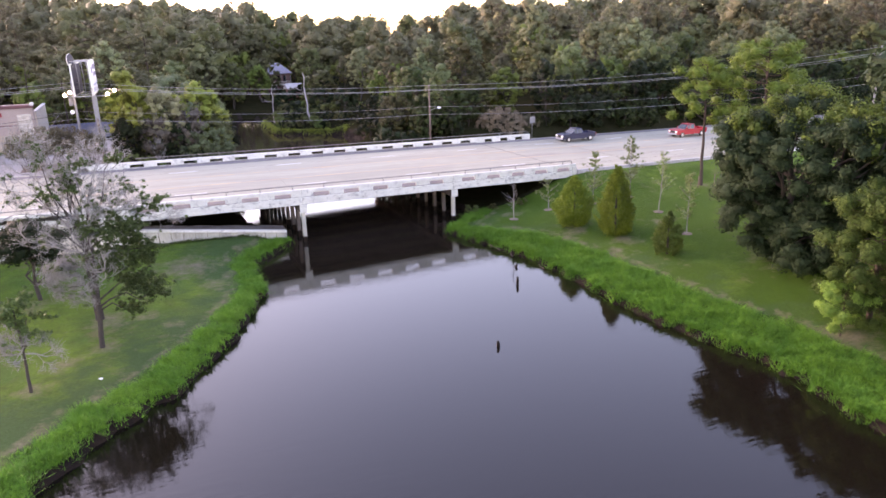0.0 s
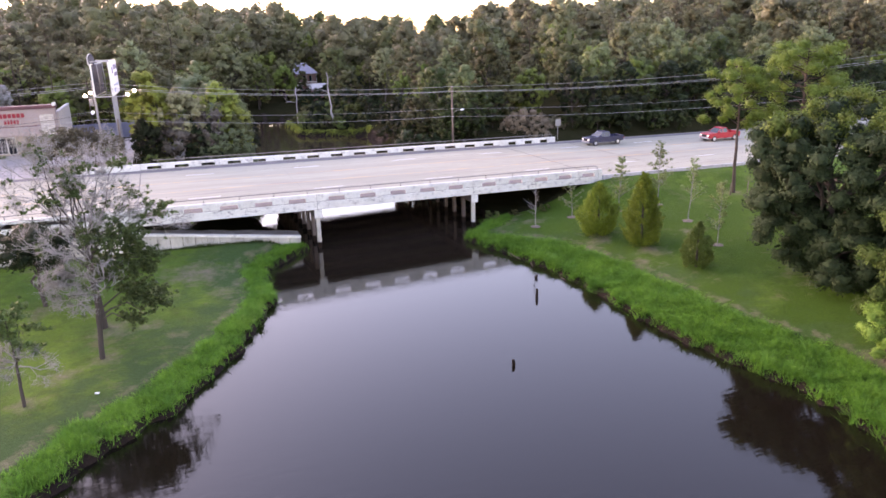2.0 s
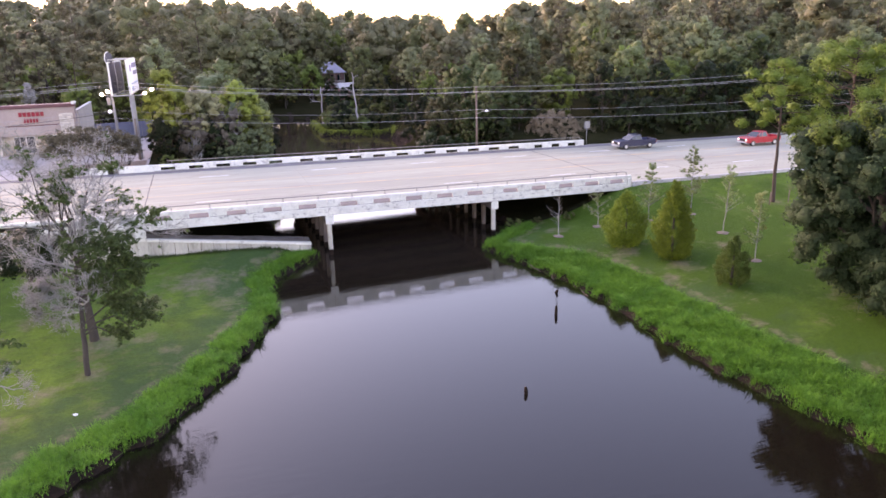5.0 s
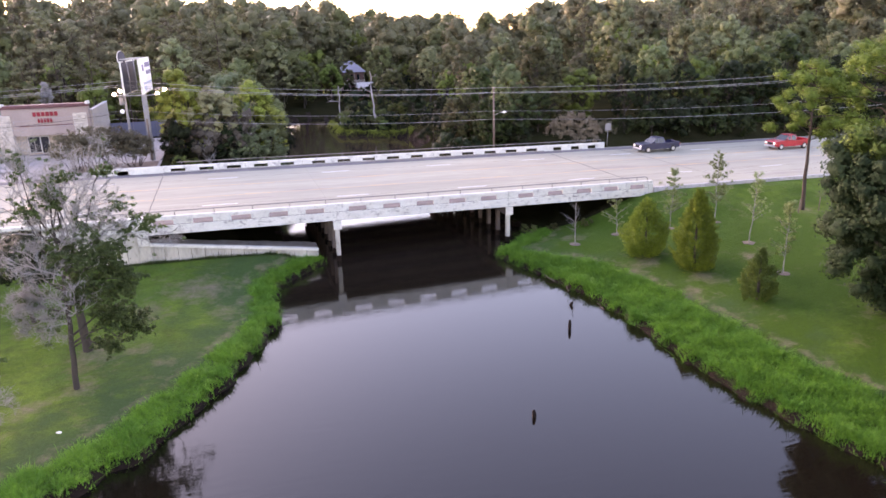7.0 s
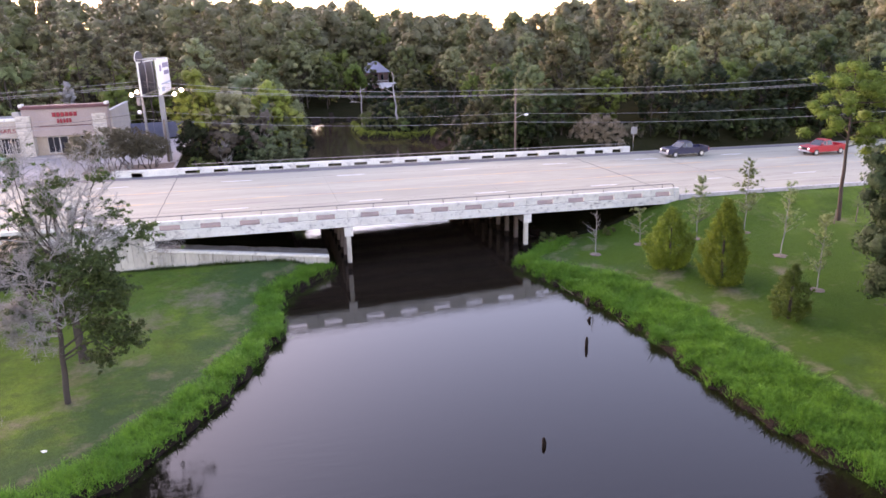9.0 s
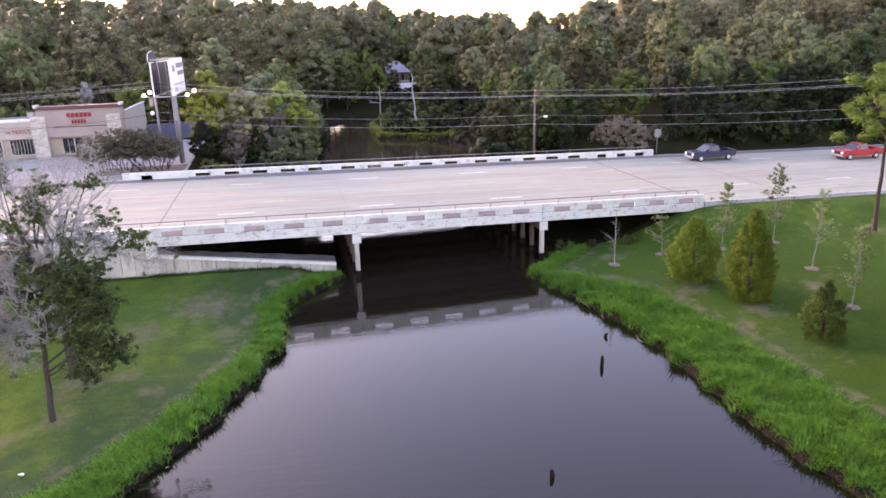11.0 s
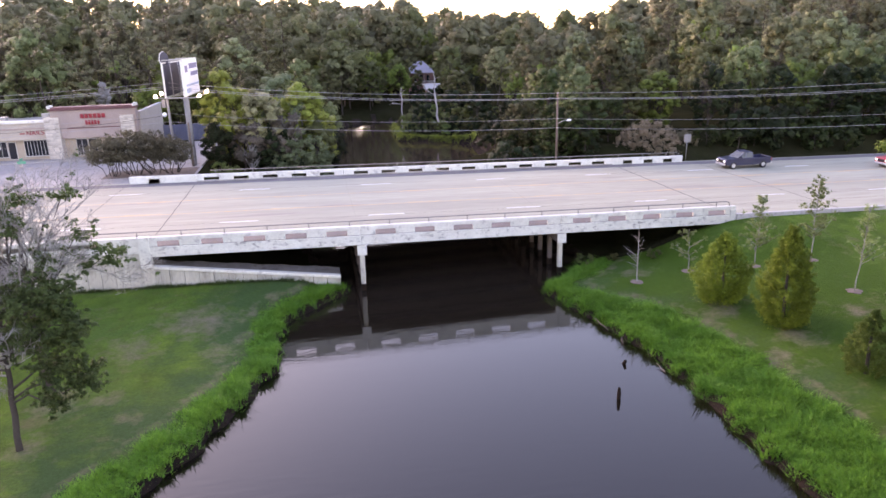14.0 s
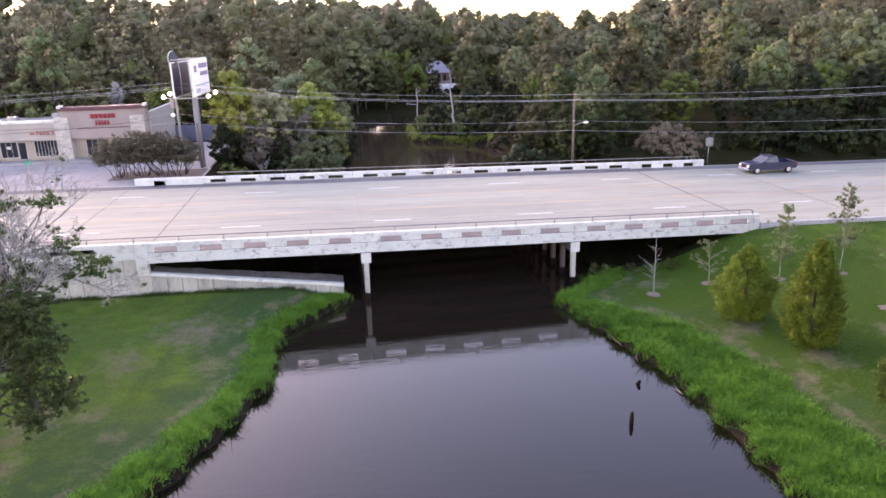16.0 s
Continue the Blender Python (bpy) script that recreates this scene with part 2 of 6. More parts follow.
def prism(outline, axis, a, b, bm=None):
    """A closed outline pushed from a to b along axis ('x', 'y' or 'z'); the outline holds the other two coordinates."""
    bm = bm or bmesh.new()
    k = "xyz".index(axis)

    def v(p, c):
        q = list(p)
        q.insert(k, c)
        return bm.verts.new(q)
    lo, hi = [v(p, a) for p in outline], [v(p, b) for p in outline]
    bm.faces.new(lo)
    bm.faces.new(hi[::-1])
    for i in range(len(lo)):
        j = (i + 1) % len(lo)
        bm.faces.new((lo[i], hi[i], hi[j], lo[j]))
    return bm


def tube_np(points, radii, sides=6):
    pts = np.asarray(points, float)
    n = len(pts)
    d = np.gradient(pts, axis=0)
    d /= np.linalg.norm(d, axis=1, keepdims=True) + 1e-9
    ref = np.where(np.abs(d[:, 2:3]) > 0.9, [[1.0, 0, 0]], [[0, 0, 1.0]])
    u = np.cross(d, ref)
    u /= np.linalg.norm(u, axis=1, keepdims=True) + 1e-9
    w = np.cross(d, u)
    a = np.linspace(0, 2 * np.pi, sides, endpoint=False)
    ring = np.cos(a)[None, :, None] * u[:, None] + np.sin(a)[None, :, None] * w[:, None]
    v = (pts[:, None] + ring * np.asarray(radii, float)[:, None, None]).reshape(-1, 3)
    i, j = np.meshgrid(np.arange(n - 1), np.arange(sides), indexing="ij")
    j2 = (j + 1) % sides
    q = np.stack([i * sides + j, i * sides + j2, (i + 1) * sides + j2, (i + 1) * sides + j], -1).reshape(-1, 4)
    return v, q


def joined(pieces):
    vs, qs, n = [], [], 0
    for v, q in pieces:
        vs.append(v)
        qs.append(q + n)
        n += len(v)
    return np.concatenate(vs), np.concatenate(qs)


def tube(name, points, radius, mat, parent=None, sides=8, label=""):
    r = radius if isinstance(radius, (list, tuple, np.ndarray)) else [radius] * len(points)
    v, q = tube_np(points, r, sides)
    me = mesh_of(name, v, q, [mat], smooth=True)
    bm = bmesh.new()
    bm.from_mesh(me)
    bmesh.ops.holes_fill(bm, edges=bm.edges[:], sides=sides)
    bm.to_mesh(me)
    bm.free()
    ob = new(name, me)
    ob.parent = parent
    return tagged(ob, label)


bm = bmesh.new()
bmesh.ops.create_icosphere(bm, subdivisions=1, radius=1.0)
BALL_V = np.array([v.co[:] for v in bm.verts])
BALL_Q = np.array([[v.index for v in f.verts] for f in bm.faces])
bm.free()


def rounded(d, p, centre, weight):
    """Shading normals of foliage: the clump's roundness d mixed with that of the whole crown about its centre."""
    if centre is not None:
        way = p - np.asarray(centre, float)
        d = d * (1 - weight) + way / (np.linalg.norm(way, axis=1, keepdims=True) + 1e-6) * weight
    return d * 0.9 + [0, 0, 0.22]


def cores(rng, blobs, f, squash, centre=None, weight=0.5):
    """The dense inner foliage of leaf clumps: knobbly masses of f times each clump's radius."""
    blobs = np.asarray(blobs, float)
    k, n = len(BALL_V), len(blobs)
    d = np.tile(BALL_V, (n, 1))
    rad = np.repeat(blobs[:, 3:4], k, axis=0) * f * (1 + 0.2 * rng.normal(size=(n * k, 1)))
    p = np.repeat(blobs[:, :3], k, axis=0) + d * rad * [1, 1, squash]
    sh = rounded(d, p, centre, weight) + rng.normal(size=(n * k, 3)) * 0.15
    sh /= np.linalg.norm(sh, axis=1, keepdims=True)
    return np.hstack([p, sh]), (BALL_Q[None] + (np.arange(n) * k)[:, None, None]).reshape(-1, 3)


def leaves(rng, blobs, per, size, up=0.35, shell=0.5, squash=0.8, slim=0.55, fuzz=0.17, soft=0.88, centre=None, weight=0.5):
    """Leaf clumps: per leaves on each blob (x, y, z, r), each vertex with a normal that rounds off its clump."""
    blobs = np.asarray(blobs, float)
    n = len(blobs) * per
    c = np.repeat(blobs, per, axis=0)
    d = rng.normal(size=(n, 3))
    d /= np.linalg.norm(d, axis=1, keepdims=True)
    rad = c[:, 3:4] * (shell + (1 - shell) * rng.random((n, 1)) ** 0.6) * np.exp(fuzz * rng.normal(size=(n, 1)))
    p = c[:, :3] + d * rad * [1, 1, squash]
    nrm = d * 0.8 + rng.normal(size=(n, 3)) * 0.36 + [0, 0, up]
    nrm /= np.linalg.norm(nrm, axis=1, keepdims=True)
    a = np.cross(nrm, rng.normal(size=(n, 3)))
    a /= np.linalg.norm(a, axis=1, keepdims=True)
    e = np.cross(nrm, a)
    s = size * rng.uniform(0.55, 1.3, (n, 1))
    sh = nrm * (1 - soft) + rounded(d, p, centre, weight) * soft
    sh /= np.linalg.norm(sh, axis=1, keepdims=True)
    v = np.stack([p - a * s - e * s * slim, p + a * s * 1.2, p - a * s * 0.6 + e * s * slim * 1.3], 1).reshape(-1, 3)
    return np.hstack([v, np.repeat(sh, 3, axis=0)]), np.arange(n * 3).reshape(-1, 3)


def smooth01(a, b, x):
    t = np.clip((x - a) / (b - a), 0, 1)
    return t * t * (3 - 2 * t)

# ---- ground, river and road ----
GRADE = -0.0187
DECK = 4.28
NEAR, FAR = 0.0, 25.2


def road_z(x):
    """Height of the road: the bridge lies on a light grade that flattens on both sides."""
    x = np.asarray(x, float)
    return DECK + GRADE * np.clip(x, -40, 75)


LEFT_BANK = [(3, 116), (-4, 108), (-6, 98), (-7, 66), (-8.5, 45), (-10.5, 27), (-12.2, 16), (-11.6, 8), (-9.2, 1.2), (-8.9, 0.3), (-11.8, -3.6), (-13.8, -5.6), (-14.0, -9), (-14.1, -12.7),
             (-16.3, -18), (-18.5, -22.3), (-21.3, -26.6), (-24.8, -29.5), (-28, -34), (-32, -41), (-38, -55), (-45, -75), (-50, -160)]
RIGHT_BANK = [(40, -160), (16, -75), (9, -55), (8.6, -46.6), (9.5, -43), (9.7, -38), (8.6, -33.4), (8.2, -27.6), (8.3, -20), (8.0, -16), (7.4, -12.3),
              (5.9, -7), (5.0, -3.6), (8.2, -1.3), (10.4, 0.6), (10.6, 12), (10, 27), (10, 50), (18, 60), (17, 73), (5, 81), (5.5, 98), (8, 108), (6, 116)]
RIVER = np.array(LEFT_BANK + RIGHT_BANK, float)


def shore(x, y):
    """Distance to the water's edge, negative over water."""
    x, y = np.asarray(x, float), np.asarray(y, float)
    best, inside = np.full(x.shape, 1e9), np.zeros(x.shape, bool)
    for (ax, ay), (bx, by) in zip(RIVER, np.roll(RIVER, -1, 0)):
        dx, dy = bx - ax, by - ay
        k = np.clip(((x - ax) * dx + (y - ay) * dy) / (dx * dx + dy * dy), 0, 1)
        best = np.minimum(best, np.hypot(x - ax - k * dx, y - ay - k * dy))
        if ay != by:
            inside ^= ((ay > y) != (by > y)) & (x < (bx - ax) * (y - ay) / (by - ay) + ax)
    wob = 0.16 * np.sin(x * 1.7 + 2 * np.sin(y * 0.9)) + 0.14 * np.sin(y * 2.3 + 1.3 * np.sin(x * 1.9)) + 0.1 * np.sin(y * 5.1 + x * 3.3)
    return np.where(inside, -best, best) + wob


def ground_z(x, y):
    x, y = np.asarray(x, float), np.asarray(y, float)
    d = shore(x, y)
    z = np.where(d < 0, np.maximum(-1.2, d * 0.5 - 0.15), -0.15 + 0.62 * smooth01(0, 0.4, d))
    land = 0.02 * np.clip(d, 0, 25) + 0.15 * smooth01(1, 8, d) + 0.07 * np.sin(x * 0.31 + 1) * np.sin(y * 0.27)
    z = z + np.where(d > 0, land, 0)
    # the lawn on the right rises away from the water
    z = z + np.where((x > 0) & (y < 2), 0.075 * np.clip(d, 0, 15), 0)
    road = road_z(x)
    on = smooth01(0.0, 0.8, d)
    # bank in front of the wall, south-west
    z = z + smooth01(0.3, 4.0, d) * 0.85 * smooth01(-13, 0, y) * (1 - smooth01(-11, -8, x)) * (y < 0.4)
    # slope up to the road, south-east
    e = smooth01(-7.5, -0.8, y) * smooth01(15, 25.5, x) * on
    z = z * (1 - e) + (road - 0.22) * e
    # slopes under the outer spans
    under = (y > np.where(x < 0, 1.9, 0.4)) & (y < 25.2) & (np.abs(x) < 24)
    z = np.where(under, np.maximum(z, (road - 1.3) * smooth01(12.6, 22.5, np.abs(x)) - 0.3), z)
    z = np.where((y > 0.75) & (y < 25.2) & (np.abs(x) >= 24), road - 0.3, z)
    # north of the road
    n = smooth01(25, 26, y)
    z = z + n * on * (0.5 + 0.05 * np.clip(d, 0, 40))
    lot = smooth01(25.1, 25.2, y) * (1 - smooth01(62, 66, y)) * (1 - smooth01(-24.5, -19, x))
    z = z * (1 - lot) + 4.22 * lot
    e = n * (1 - smooth01(26.5, 33, y)) * smooth01(16, 26, x)
    z = z * (1 - e) + (road - 0.25) * e
    return z


def axis(lo, a, b, hi, step):
    mid = np.arange(a, b + step / 2, step)
    return np.concatenate([a - np.geomspace(step, a - lo, 22)[::-1], mid, b + np.geomspace(step, hi - b, 22)])


gx, gy = axis(-3000, -48, 46, 3000, 0.55), axis(-3000, -62, 102, 4500, 0.6)
GX, GY = np.meshgrid(gx, gy)
GZ = ground_z(GX, GY)
nx, ny = len(gx), len(gy)
i, j = np.meshgrid(np.arange(ny - 1), np.arange(nx - 1), indexing="ij")
quads = np.stack([i * nx + j, i * nx + j + 1, (i + 1) * nx + j + 1, (i + 1) * nx + j], -1).reshape(-1, 4)
fx, fy = (GX[:-1, :-1] + GX[1:, 1:]).ravel() / 2, (GY[:-1, :-1] + GY[1:, 1:]).ravel() / 2
fd = shore(fx, fy)
# the floor's dark colour also stands in for shade on the soil below the spans
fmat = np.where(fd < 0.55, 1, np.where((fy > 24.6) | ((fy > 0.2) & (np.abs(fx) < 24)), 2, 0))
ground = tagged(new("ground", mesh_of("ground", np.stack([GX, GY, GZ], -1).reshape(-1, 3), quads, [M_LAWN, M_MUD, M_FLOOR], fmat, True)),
                "mown green lawn with muddy river banks and dark floor under woods and bridge", "ground", kind="structure")

# worn soil round the trunks and along the foot of the tall grass, moister turf near the water, and tree shade painted
# over the right-hand lawn
fringe = np.where(GX < 0, 2.4 + 0.7 * smooth01(-14, -24, GY), 2.6 + 2.4 * smooth01(-4, -14, GY))
GD = shore(GX, GY)
wear = 0.8 * np.exp(-((GD - fringe - 0.2) / 0.4) ** 2) * (GY < 0)
for wx, wy, wr in ((-25.7, -19.7, 1.1), (-25.2, -15.0, 1.7), (-30, -10.3, 1.2), (-29.2, -24.5, 1.0), (-23.0, -15.5, 1.0), (-21.5, -17.5, 0.8), (14.3, -13.2, 1.4), (16, -18.4, 1.5), (12.3, -14.5, 1.2),
                   (13.5, -20, 1.6), (17.4, -10.0, 1.0), (21.5, -16.5, 1.2), (12.5, -4.5, 1.3), (24, -30, 4.0), (15.4, -40.2, 1.9), (34.6, -7.8, 1.5), (10.0, -9.0, 1.0), (-22.8, -25.2, 1.0), (-27.5, -21.5, 1.2), (-19.5, -6.5, 2.8), (-23.0, -9.5, 1.8), (-17.5, -10.5, 1.3)):
    wear = np.maximum(wear, 0.95 * np.exp(-((GX - wx) ** 2 + (GY - wy) ** 2) / wr ** 2))
moist = np.clip(1.1 - np.abs(GD - fringe - 0.5) / np.where(GX < 0, 6.0, 4.0), 0, 1)
tree_shade = smooth01(4, 9, GX) * (GY < 0.5) * (1 - 0.6 * smooth01(16, 30, GX + 0.8 * GY))
for name, val in (("wear", wear), ("moist", moist * (1 - 0.5 * tree_shade)), ("tree_shade", tree_shade)):
    ground.data.attributes.new(name, "FLOAT", "POINT").data.foreach_set("value", val.ravel())

bm = box(-90, 90, -400, 160, -0.4, 0.0)
water = tagged(part("water", bm, M_WATER), "calm brown river water reflecting the pale evening sky", "water", kind="structure")


def road_strip(name, x0, x1, y0, y1, mat, lift, thick, label, step=4.0):
    n = max(2, int(abs(x1 - x0) / step) + 1)
    bm = bmesh.new()
    rows = []
    for x in np.linspace(x0, x1, n):
        z = float(road_z(x)) + lift
        rows.append([bm.verts.new(p) for p in ((x, y0, z - thick), (x, y1, z - thick), (x, y1, z), (x, y0, z))])
    for a, c in zip(rows, rows[1:]):
        for k in range(4):
            bm.faces.new((a[k], a[(k + 1) % 4], c[(k + 1) % 4], c[k]))
    bm.faces.new(rows[0])
    bm.faces.new(rows[-1][::-1])
    return part(name, bm, mat, None, label)


road = thing("road", (0, 0, 0), "pale worn concrete five-lane road with faded markings", "road", kind="structure")
for x0, x1 in ((-300, -30.4), (-30.36, -23.53), (23.43, 33.6), (33.64, 60), (60.04, 400)):
    s = road_strip("slab", x0, x1, 0.32 if x1 < 0 else 0.0, 25.5, M_CONC, 0.0, 0.5, "")
    s.parent = road

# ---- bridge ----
# stained brown concrete, its tone lowered for the shade among the columns
M_PIER = surface("shaded_stained_pier_concrete", (0.19, 0.15, 0.135), (0.14, 0.11, 0.10), 0.8, 7, 0.9, 0.3, 0.01, c3=(0.13, 0.105, 0.095), stretch=(1, 1, 0.3))
M_EDGE = surface("mould_stained_white_edge", (0.78, 0.765, 0.7), (0.67, 0.65, 0.595), 0.5, 6, 0.6, 0.2, 0.006, c3=(0.2, 0.185, 0.18), stretch=(1.3, 1, 2.2))
M_RAILS = surface("dull_steel_rail", (0.3, 0.275, 0.265), (0.23, 0.21, 0.2), 2, 12, 0.6, 0.05, 0.002, metal=0.3)
M_CURB = surface("grimy_kerb_concrete", (0.085, 0.068, 0.064), (0.065, 0.054, 0.052), 0.8, 7, 0.9, 0.3, 0.01)
M_GREYBR = surface("grey_brown_gutter", (0.215, 0.19, 0.18), (0.165, 0.148, 0.14), 0.8, 7, 0.9, 0.3, 0.01)
M_GUTTER = surface("dark_gutter_concrete", (0.20, 0.18, 0.185), (0.15, 0.14, 0.145), 0.3, 6, 0.9, 0.3, 0.01, c3=(0.26, 0.24, 0.24), stretch=(0.3, 2, 1))
bridge = thing("bridge", (0, 0, 0), "long low concrete road bridge with white painted parapets over the river", "bridge")
JOINTS = (-23.5, -8.0, 8.0, 23.4)
SLOTS = (-21.96, -18.9, -15.87, -12.83, -9.8, -6.1, -3.05, 0.0, 3.05, 6.1, 9.8, 12.83, 15.87, 18.8, 21.7)
for a, c in zip(JOINTS, JOINTS[1:]):
    part("deck", box(a + 0.004, c - 0.004, 0.38, 24.9, DECK - 0.28, DECK, slope=GRADE), M_CONC, bridge)
    part("fascia", box(a + 0.01, c - 0.01, -0.1, 0.38, DECK - 0.72, DECK + 0.02, slope=GRADE), M_EDGE, bridge, "stained white painted slab edge", 0.015)
    part("curb", box(a + 0.012, c - 0.012, -0.01, 0.42, DECK + 0.02, DECK + 0.06, slope=GRADE), M_GREYBR, bridge, "grey-brown kerb under the rail openings")
    part("fascia", box(a + 0.01, c - 0.01, 24.9, 25.3, DECK - 0.72, DECK + 0.12, slope=GRADE), M_GREYC, bridge)
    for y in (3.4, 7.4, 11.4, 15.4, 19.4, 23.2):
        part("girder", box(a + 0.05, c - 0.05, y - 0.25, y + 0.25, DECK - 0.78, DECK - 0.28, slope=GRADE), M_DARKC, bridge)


def parapet(y0, y1, slots, x0, x1, low, high, top, half, name, parent):
    """A concrete beam on short posts, with an opening at each slot."""
    edges = [x0] + [e for s in slots for e in (s - half, s + half)] + [x1]
    for a, c in zip(edges[::2], edges[1::2]):
        if c - a > 0.05:
            part("post", box(a, c, y0 + 0.03, y0 + 0.16, low, high, slope=GRADE), M_WHITE, parent)
    part(name, box(x0, x1, y0, y1, high, top, slope=GRADE), M_WHITE, parent, "white painted concrete rail beam", 0.02)


for y0, y1, side in ((-0.06, 0.3, "near"), (24.98, 25.34, "far")):
    for a, c in zip(JOINTS, JOINTS[1:]):
        mine = [s for s in SLOTS if a < s < c]
        parapet(y0, y1, mine, a + 0.015, c - 0.015, DECK + (0.06 if side == "near" else 0.12), DECK + 0.46, DECK + 0.76, 0.78, "rail_beam", bridge)
# the far parapet runs on over the approaches
parapet(24.98, 25.34, [-26.6, -28.9], -30.2, -23.52, DECK - 0.3, DECK + 0.46, DECK + 0.76, 0.6, "rail_beam", bridge)
parapet(24.98, 25.34, [25.4, 28.0, 30.5], 23.42, 32.4, DECK + 0.0, DECK + 0.46, DECK + 0.76, 0.6, "rail_beam", bridge)
# the near parapet runs on along the retaining wall
west = [-25.9 - 3.05 * k for k in range(9)]
part("fascia", box(-52, -24.02, -0.02, 0.31, DECK - 0.42, DECK + 0.12, slope=GRADE), M_EDGE, bridge, "", 0.015)
parapet(-0.06, 0.3, west, -52, -24.02, DECK + 0.12, DECK + 0.46, DECK + 0.76, 0.78, "rail_beam", bridge)
# end block at the abutment
part("end_block", box(-24.015, -23.25, -0.22, 0.34, DECK - 1.55, DECK + 0.78, slope=GRADE), M_WHITE, bridge, "white painted concrete end block", 0.02)
part("end_block", box(22.9, 23.42, -0.14, 0.34, DECK - 1.25, DECK + 0.46, slope=GRADE), M_WHITE, bridge, "", 0.02)

# steel hand rails on both parapets
for y, x0, x1 in ((0.12, -52, 22.6), (25.16, -22, 31.6)):
    hand = thing("hand_rail", (0, 0, 0), "thin grey steel rail on short posts above the parapet", "railing", "bridge rails")
    z = DECK + 1.14
    tube("bar", [(x0, y, z + GRADE * x0), (x1, y, z + GRADE * x1), (x1 + 0.25, y, z - 0.1 + GRADE * x1), (x1 + 0.3, y, z - 0.38 + GRADE * x1)], 0.042, M_RAILS, hand)
    for x in np.arange(x0 + 0.5, x1, 3.05):
        tube("post", [(x, y, DECK + 0.74 + GRADE * x), (x, y, z + GRADE * x)], 0.04, M_RAILS, hand, 6)

# bents: a cap on a row of square columns
for x in (-8.0, 8.0):
    bent = thing("bent", (0, 0, 0), "concrete bent cap on a row of square columns in the river", "bridge pier", "bridge bents")
    z = DECK - 0.72 + GRADE * x
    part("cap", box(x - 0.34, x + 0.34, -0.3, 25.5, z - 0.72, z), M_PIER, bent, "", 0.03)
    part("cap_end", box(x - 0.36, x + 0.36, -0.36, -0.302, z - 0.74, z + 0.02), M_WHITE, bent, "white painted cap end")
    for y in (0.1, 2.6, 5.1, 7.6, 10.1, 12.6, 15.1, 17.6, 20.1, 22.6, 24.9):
        # front column in light concrete, those behind in the shade-darkened one
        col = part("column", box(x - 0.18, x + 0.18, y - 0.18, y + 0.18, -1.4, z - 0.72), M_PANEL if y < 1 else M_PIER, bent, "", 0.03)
        part("wet_foot", box(x - 0.186, x + 0.186, y - 0.186, y + 0.186, -1.3, 0.55), M_MUD, col, "dark wet stained foot of the column", 0.01)

# dark grimy shoulder along the far rail
gut = road_strip("shoulder", -60, 120, 23.3, 24.9, M_GUTTER, 0.012, 0.02, "dark grimy shoulder along the far rail")
gut.parent = road
gut = road_strip("gutter", -52, 23.3, 0.425, 1.75, M_GREYBR, 0.012, 0.02, "grey-brown gutter along the near rail")
gut.parent = road

M_KERBG = surface("stained_grey_kerb", (0.52, 0.51, 0.52), (0.42, 0.41, 0.42), 0.8, 6, 0.7, 0.2, 0.006, c3=(0.2, 0.185, 0.18), stretch=(1.3, 1, 2.2))
# low kerb wall on the far right approach
kerb = thing("kerb_wall", (0, 0, 0), "low white painted concrete kerb, chipped and stained", "kerb")
for k in range(14):
    x0 = 23.44 + 3.0 * k
    part("kerb_stone", box(x0, x0 + 2.97, -0.32, 0.0, DECK - 0.6, DECK + 0.12, slope=GRADE), M_KERBG, kerb, "", 0.02)

# wing wall stepping down to the river, and the retaining wall west of it
wing = thing("wing_wall", (0, 0, 0), "sloping concrete wing wall with vertical panels and a white coping", "retaining wall")
xa, xb, za, zb = -23.2, -9.75, 3.29, 1.4


def wing_z(x):
    return za + (zb - za) * (x - xa) / (xb - xa)


n = 13
for k in range(n):
    x0, x1 = xa + (xb - xa) * k / n + 0.022, xa + (xb - xa) * (k + 1) / n - 0.022
    part("panel", prism([(x0, 0.2), (x1, 0.2), (x1, wing_z(x1) - 0.22), (x0, wing_z(x0) - 0.22)], "y", 0.02 + 0.012 * (k % 2), 0.3), M_PANEL, wing)
part("coping", prism([(xa, za - 0.22), (xb, zb - 0.22), (xb, zb), (xa, za)], "y", -0.1, 0.34), M_WHITE, wing, "white painted coping", 0.02)
M_DIRTC = surface("earthy_concrete", (0.24, 0.21, 0.19), (0.17, 0.145, 0.13), 0.9, 5, 0.9, 0.5, 0.02, c3=(0.10, 0.08, 0.07))
edge = [(xa, 1.0)] + [(float(x), 1.35 + 0.5 * (x - xa) / (xb - xa) + 0.1 * math.sin(2.1 * x) + 0.06 * math.sin(5.3 * x + 1)) for x in np.linspace(xa, xb, 40)]
bm = bmesh.new()
lo = [bm.verts.new((x, 0.345, wing_z(x) - 0.6)) for x, _ in edge]
hi = [bm.verts.new((x, 0.345, wing_z(x) - 0.03)) for x, _ in edge]
bk = [bm.verts.new((x, y, wing_z(x) + 0.06)) for x, y in edge]
bl = [bm.verts.new((x, y, wing_z(x) - 0.6)) for x, y in edge]
for k in range(len(edge) - 1):
    for a, c in ((lo, hi), (hi, bk), (bk, bl), (bl, lo)):
        bm.faces.new((a[k], a[k + 1], c[k + 1], c[k]))
for k in (0, -1):
    bm.faces.new((lo[k], hi[k], bk[k], bl[k]))
part("back_slab", bm, M_DIRTC, wing, "grey earthy slope behind the coping")
retaining = thing("retaining_wall", (0, 0, 0), "pale concrete retaining wall of upright panels under the road", "retaining wall")
